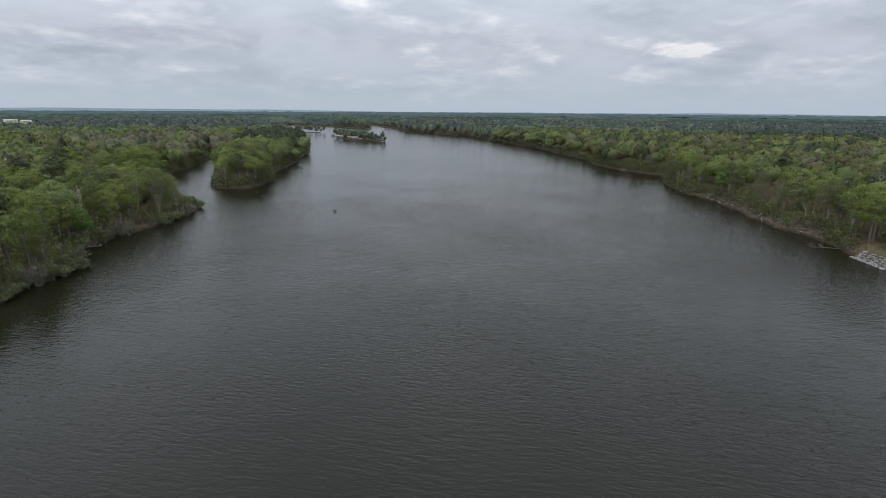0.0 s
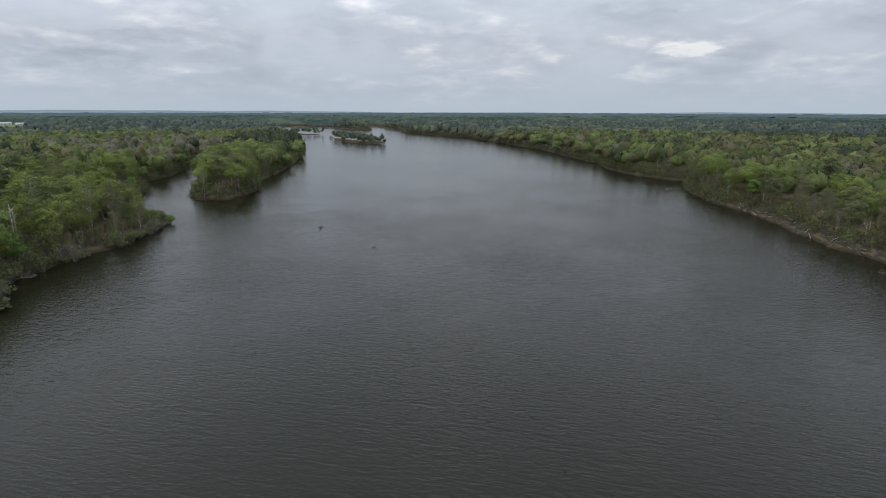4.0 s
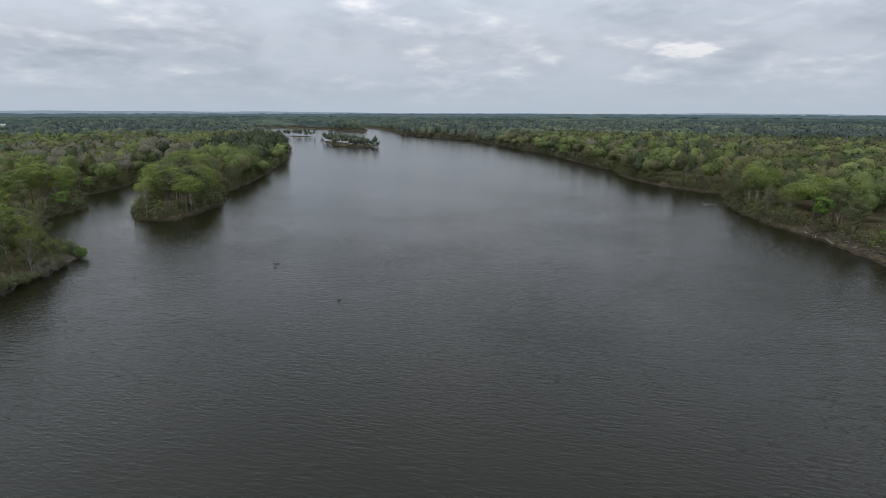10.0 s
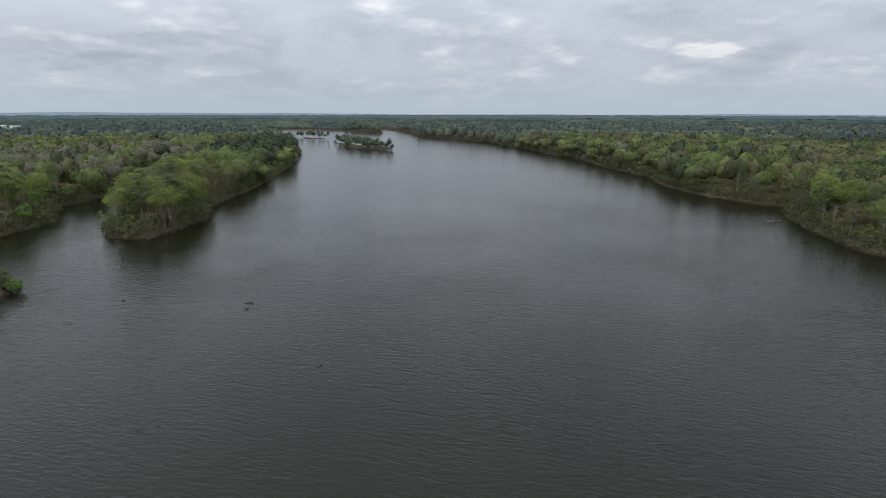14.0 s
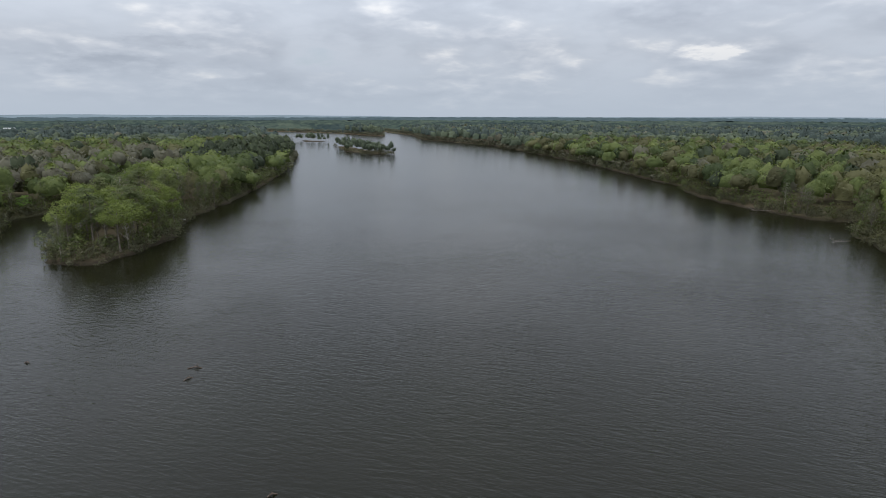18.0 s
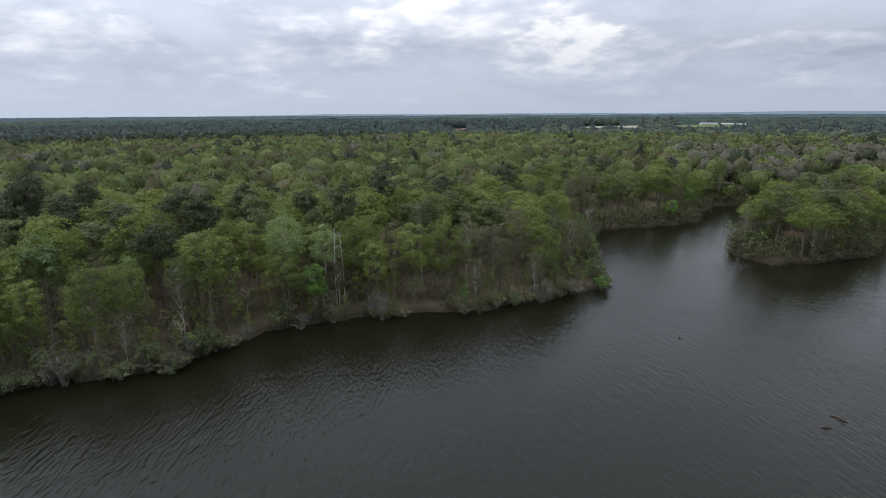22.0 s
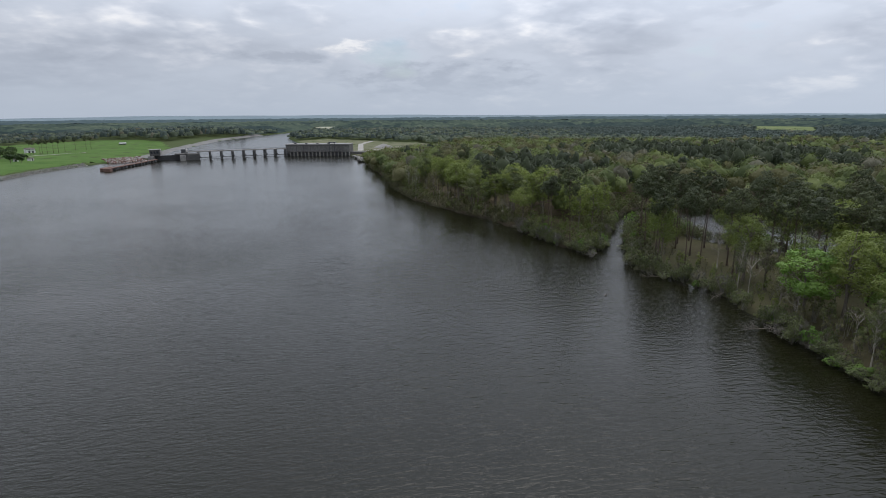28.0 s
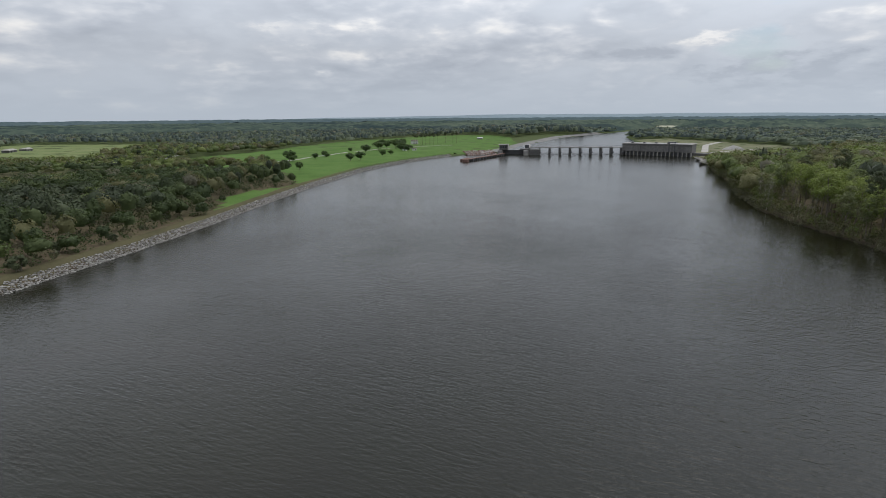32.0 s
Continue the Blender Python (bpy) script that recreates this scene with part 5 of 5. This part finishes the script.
def make_spillway():
    L = (DAM_B - DAM_A).length
    bay = L / 9
    ob = thing("spillway", "concrete gated spillway with dark piers and a thin service bridge", "dam", at=DAM_A, turn=dam_turn)
    for k in range(10):
        p = boxed("pier", ob, M_DCONC, (k * bay - 0.85, -5, -4), (k * bay + 0.85, 9, 7.9), "", 0.3)
        boxed("pier_head", p, M_DCONC, (k * bay - 1.2, -3.2, 7.9), (k * bay + 1.2, 3.2, 8.7), "", 0.2)
        boxed("hoist_housing", p, M_STEEL, (k * bay - 0.9, -7.2, 2.2), (k * bay + 1.5, -4.9, 4.4), "", 0.1)
    for k in range(9):
        boxed("deck_span", ob, M_CONC, (k * bay + 0.05, -2.6, 8.74), ((k + 1) * bay - 0.05, 2.6, 9.7), "", 0.08)
        r = Soup()
        for y in (-2.4, 2.4):
            r.box((k * bay + 0.1, y - 0.05, 10.6), ((k + 1) * bay - 0.1, y + 0.05, 10.72))
            for q in range(5):
                x = k * bay + 0.3 + q * (bay - 0.6) / 4
                r.box((x - 0.05, y - 0.05, 9.7), (x + 0.05, y + 0.05, 10.6))
        part("railing", r, M_STEEL, ob)
        g = Soup()
        g.box((k * bay + 0.9, 1.0, -4), ((k + 1) * bay - 0.9, 1.4, 0.25))
        g.box((k * bay + 0.9, 0.3, 1.7), ((k + 1) * bay - 0.9, 2.0, 2.3))
        part("gate", g, M_STEEL, ob, "low steel spillway gate")
    return ob


def make_powerhouse():
    a, b = Vector((-99, -523, 0)), Vector((-171, -490, 0))
    w = (b - a).normalized()
    L = (b - a).length
    ob = thing("powerhouse", "long grey concrete powerhouse on dark intake columns", "powerhouse", at=a, turn=math.degrees(math.atan2(w.y, w.x)))
    boxed("wall", ob, M_GREYWALL, (0, 0, 4.6), (L, 26, 13.6), "stained grey concrete block", 0.15)
    boxed("roof", ob, M_CONC, (-0.6, -0.6, 13.65), (L + 0.6, 26.6, 14.2), "pale flat roof slab with overhang", 0.1)
    boxed("intake_wall", ob, M_DCONC, (0, 3.0, -5), (L, 26, 4.55), "dark recessed intake wall", 0)
    boxed("upper_band", ob, M_DCONC, (-0.15, -0.15, 11.8), (L + 0.15, -0.02, 12.8), "dark window band", 0)
    n = 17
    for k in range(n + 1):
        x = k * (L - 1.0) / n
        boxed("column", ob, M_CONC if k % 3 else M_GRAVEL, (x, -0.5, -5), (x + 1.0, 2.9, 4.55), "", 0.12)
    for k in range(n):
        x = k * (L - 1.0) / n + 1.4
        boxed("trash_rack", ob, M_STEEL, (x, 2.2, -5), (x + (L - 1.0) / n - 1.8, 2.95, 3.6), "", 0)
    for k in range(8):
        x = 4 + k * (L - 8) / 8
        boxed("panel_rib", ob, M_DCONC, (x, -0.35, 4.8), (x + 0.5, -0.03, 11.7), "", 0.05)
    c = boxed("gantry_leg", ob, M_STEEL, (L * 0.68, -0.9, 5.0), (L * 0.68 + 0.9, -0.05, 16.2), "", 0.05)
    boxed("gantry_leg", ob, M_STEEL, (L * 0.76, -0.9, 5.0), (L * 0.76 + 0.9, -0.05, 16.2), "", 0.05)
    boxed("gantry_beam", ob, M_STEEL, (L * 0.68 - 1, -1.2, 15.6), (L * 0.76 + 2, 6, 16.6), "", 0.1)
    for k in range(4):
        boxed("roof_vent", ob, M_STEEL, (8 + k * 14, 8, 14.22), (11 + k * 14, 11, 15.4), "", 0.1)
    boxed("end_wing", ob, M_DCONC, (L, 4, -4), (L + 16, 16, 4.2), "low dark abutment wall", 0.2)
    return ob


def make_lock():
    ob = thing("lock", "concrete navigation lock with long approach wall", "lock")
    boxed("lock_wall", ob, M_CONC, (14, -640, -4), (20, -505, 6.2), "", 0.3)
    boxed("lock_wall", ob, M_CONC, (46, -640, -4), (52, -505, 6.2), "", 0.3)
    boxed("upper_gate", ob, M_STEEL, (20.1, -524, -4), (45.9, -521, 5.6), "dark steel lock gate", 0.1)
    g = Soup()
    g.box((13, -520, 6.25), (25, -508, 7.6))
    part("gate_platform", g, M_DCONC, ob)
    boxed("control_house", ob, M_DCONC, (40, -520, 6.25), (50, -508, 12.5), "dark flat-roofed lock control house", 0.2)
    boxed("house_roof", ob, M_CONC, (39, -521, 12.55), (51, -507, 13.1), "", 0.1)
    for k in range(3):
        boxed("house_window", ob, M_GLASS, (41.2 + k * 2.9, -507.98, 8.5), (43.2 + k * 2.9, -507.9, 11.0), "", 0)
    boxed("sill_block", ob, M_DCONC, (0, -530, -4), (13.8, -508, 7.0), "", 0.2)
    boxed("machinery_house", ob, M_STEEL, (14, -536, 6.3), (19, -528, 11.5), "", 0.1)
    # approach wall, slanting out into the pool
    w = thing("approach_wall", "rusty sheet-pile approach wall on dark piles", "wall", at=(44, -504, 0), turn=math.degrees(math.atan2(-404 + 504, 77 - 44)))
    L = math.hypot(33, 100)
    boxed("cap", w, M_PIER, (0, -1.6, 2.0), (L, 1.6, 2.9), "rusty concrete-capped wall top", 0.15)
    for k in range(14):
        x = 3 + k * (L - 6) / 13
        boxed("pile", w, M_DCONC, (x - 0.8, -1.6, -4), (x + 0.8, 1.5, 1.98), "", 0.2)
    boxed("end_cell", w, M_PIER, (L - 1, -3, -4), (L + 4, 3, 3.1), "broad rusted end cell", 0.5)
    for k in range(6):
        boxed("fender", w, M_STEEL, (6 + k * 17, 1.62, 0.4), (9 + k * 17, 2.1, 2.6), "", 0.05)
    boxed("spur", w, M_PIER, (L - 22, -9.5, -4), (L - 3, -6.5, 2.6), "short rusted guide wall beside the long one", 0.3)
    boxed("walkway_rail", w, M_STEEL, (0, -1.5, 3.9), (L, -1.42, 4.0), "", 0)
    for k in range(12):
        boxed("rail_post", w, M_STEEL, (1 + k * 9.2, -1.5, 2.9), (1.1 + k * 9.2, -1.42, 3.9), "", 0)
    return ob


make_spillway()
make_powerhouse()
make_lock()
make_riprap("riprap", "jumbled pale and rust-brown rock beside the lock", [(88, -500), (72, -511), (54, -522)], 14.0, 1.9, 1.0, 341, 4.5, M_JUMBLE)
make_riprap("riprap", "grey rock point at the end of the powerhouse", [(-176, -455), (-172, -415), (-164, -385)][::-1], 10.0, 2.0, 1.1, 342, 2.5)


def make_mound():
    ob = thing("stone_pile", "heap of pale crushed stone on the yard", "stone pile", at=(-245, -585, 3))
    s = Soup()
    a, r = np.linspace(0, 2 * np.pi, 25)[:-1], np.array([14, 10, 6, 2.5, 0.3])
    v = np.concatenate([np.stack([rr * np.cos(a) * (1 + 0.1 * np.sin(3 * a)), 0.7 * rr * np.sin(a), 0 * a + 5.5 * (1 - rr / 14) ** 0.8], 1) for rr in r])
    i, j = np.meshgrid(np.arange(4), np.arange(24), indexing="ij")
    s.put(v, np.stack([i * 24 + j, i * 24 + (j + 1) % 24, (i + 1) * 24 + (j + 1) % 24, (i + 1) * 24 + j], -1).reshape(-1, 4))
    part("heap", s, M_CONC, ob, smooth=True)


make_mound()

# ---- park ----
OAK = make_tree("park_tree", "round dark-green shade tree standing on the lawn", M_WOAK, M_BARK, rg(401), 10, 5.6, 1.8, 40, 46, 0.55, 0.3, 14)
LAWN_TREES = [(255, -351, 1.25), (248, -345, 0.8), (267, -324, 0.85), (274, -330, 0.7), (205, -267, 0.75), (240, -382, 0.7), (242, -414, 0.75), (234, -400, 0.6), (193, -363, 0.85), (185, -371, 0.95), (215, -481, 1.1),
              (242, -500, 0.6), (177, -427, 0.8), (175, -454, 0.6), (219, -548, 1.2), (214, -573, 1.2), (226, -580, 1.0), (209, -600, 1.3), (181, -526, 0.9), (166, -504, 1.0), (190, -560, 1.1), (200, -590, 1.1), (232, -610, 1.2), (205, -630, 1.2)]
for lx, ly, ls in LAWN_TREES[1:]:
    copy_thing(OAK, Matrix.LocRotScale((lx, ly, 3.2), Euler((0, 0, lx)), (ls, ls, ls)))
OAK.matrix_basis = Matrix.LocRotScale((255, -351, 3.2), None, (1.25, 1.25, 1.2))
for lx, ly in [(191, -661), (186, -670), (181, -682), (176, -690), (171, -694), (167, -712), (196, -668), (161, -749), (145, -768), (150, -760), (188, -690)]:
    copy_thing(PROTO["pine"][1], Matrix.LocRotScale((lx, ly, 3.0), Euler((0, 0, lx)), (0.95, 0.95, 0.85)))
DARK_BUSH = make_shrub("evergreen_bush", "round dark evergreen bush on the dry verge", M_PINE, rg(402), 3.6, 2.2, 26, 34, 0.3, 6)
for lx, ly, ls in [(157, 2, 0.8), (161, -18, 0.6), (168, -74, 0.7), (164, 20, 1.1), (166, -40, 1.0), (170, -55, 0.9), (160, 70, 1.2), (172, -95, 1.0), (158, 110, 1.1)]:
    copy_thing(DARK_BUSH, Matrix.LocRotScale((lx, ly, 2.9), Euler((0, 0, lx)), (ls, ls, ls)))
DARK_BUSH.matrix_basis = Matrix.LocRotScale((155, 43, 2.8), None, (1.5, 1.5, 1.4))


def make_building(name, label, x, y, w, d, h, turn, wall, roof, category="building", doors=2):
    z = float(height(np.array([x]), np.array([y]))[0])
    ob = thing(name, label, category, at=(x, y, z), turn=turn)
    boxed("wall", ob, wall, (-w / 2, -d / 2, -0.5), (w / 2, d / 2, h), "", 0.05)
    s = Soup()
    rz, o = h + d * 0.2, 0.6
    s.put([(-w / 2 - o, -d / 2 - o, h), (w / 2 + o, -d / 2 - o, h), (w / 2 + o, 0, rz), (-w / 2 - o, 0, rz), (-w / 2 - o, d / 2 + o, h), (w / 2 + o, d / 2 + o, h),
           (-w / 2 - o, -d / 2 - o, h - 0.25), (w / 2 + o, -d / 2 - o, h - 0.25), (-w / 2 - o, d / 2 + o, h - 0.25), (w / 2 + o, d / 2 + o, h - 0.25)],
          [(0, 1, 2, 3), (3, 2, 5, 4), (6, 7, 1, 0), (4, 5, 9, 8), (0, 3, 4, 4), (1, 5, 2, 2)])
    part("roof", s, roof, ob)
    for k in range(doors):
        xx = -w / 2 + w * (k + 0.7) / (doors + 0.4)
        boxed("door", ob, M_GLASS, (xx - 1, -d / 2 - 0.08, 0), (xx + 1, -d / 2 + 0.02, min(2.6, h - 0.4)), "", 0)
        boxed("door", ob, M_GLASS, (xx - 1, d / 2 - 0.02, 0), (xx + 1, d / 2 + 0.08, min(2.6, h - 0.4)), "", 0)
    return ob


make_building("park_house", "small white gabled park building", 209, -722, 10, 9, 5, 30, M_WALLW, M_ROOF, "house")
make_building("picnic_shelter", "white-walled picnic shelter beneath trees", 182, -549, 5, 5, 2.6, 10, M_WALLW, M_ROOF, "shelter", 1)
make_building("picnic_shelter", "small white-walled picnic shelter on the lawn", 169, -550, 5, 4, 2.6, 70, M_WALLW, M_ROOF, "shelter", 1)
make_building("service_building", "dark low building with a white roof on the lawn", 119, -900, 10, 6, 2.4, 10, M_DCONC, M_WHITE)
for bx, by, bw, bt in [(724, -462, 30, -65), (742, -504, 28, -65), (700, -418, 22, -60)]:
    make_building("farm_building", "long low farm building with pale roof", bx, by, bw * 0.75, 9, 3.2, bt, M_DCONC, M_GRAVEL)
make_building("farm_house", "small white farmhouse beyond the tree line", 483, -589, 12, 9, 5, 40, M_WALLW, M_WHITE, "house")
for bx, by, bw, bt in [(-1041, 1285, 34, 60), (-1058, 1320, 30, 60), (-1053, 1376, 46, 60), (-1040, 1410, 34, 60), (-1085, 1360, 40, 60)]:
    make_building("long_shed", "long white-roofed shed in a distant field", bx, by, bw * 0.6, 9, 4, bt, M_WALLW, M_WHITE, "shed", 3)
make_building("white_building", "bright white building far off in the woods", -1130, 128, 8, 6, 5, 85, M_WALLW, M_WHITE)
make_building("white_building", "bright white building far off in the woods", -1130, 143, 6, 6, 4, 85, M_WALLW, M_WHITE)
make_building("boathouse", "small grey boathouse at the water's edge", 60, 1040, 6, 5, 3, -30, M_GREYWALL, M_CONC, "boathouse", 1)


def make_mast():
    ob = thing("radio_mast", "slender pale lattice mast above the forest", "mast", at=(-1024, -159, 6))
    for k in range(3):
        a = k * 2.094
        s = Soup()
        s.tube([(1.2 * math.cos(a), 1.2 * math.sin(a), 0), (0.5 * math.cos(a), 0.5 * math.sin(a), 36)], [0.16, 0.12], 5)
        part("leg", s, M_WALLW, ob)
    for k in range(12):
        s = Soup()
        z, r = 2 + k * 2.9, 1.2 - 0.7 * k / 12
        p = [(r * math.cos(q * 2.094), r * math.sin(q * 2.094), z + 0.9 * (q % 2)) for q in (0, 1, 2, 3)]
        s.tube(p, [0.09] * 4, 4)
        part("brace", s, M_WALLW, ob)


make_mast()
for k, (rx, ry) in enumerate([(-129, 408), (-126, 404), (-131, 412)]):
    v, f = stone_shapes(rg(500 + k), 1, 1.0)[0]
    st = new("boulder", mesh_of("boulder", v * [1.3, 1.1, 1.0], f, M_STONE))
    st.matrix_basis = pose(rx, ry, 0.6, 0, 0, 40 * k)
    tagged(st, "pale boulder at the foot of the wooded bank", "rock", "boulders on the point")
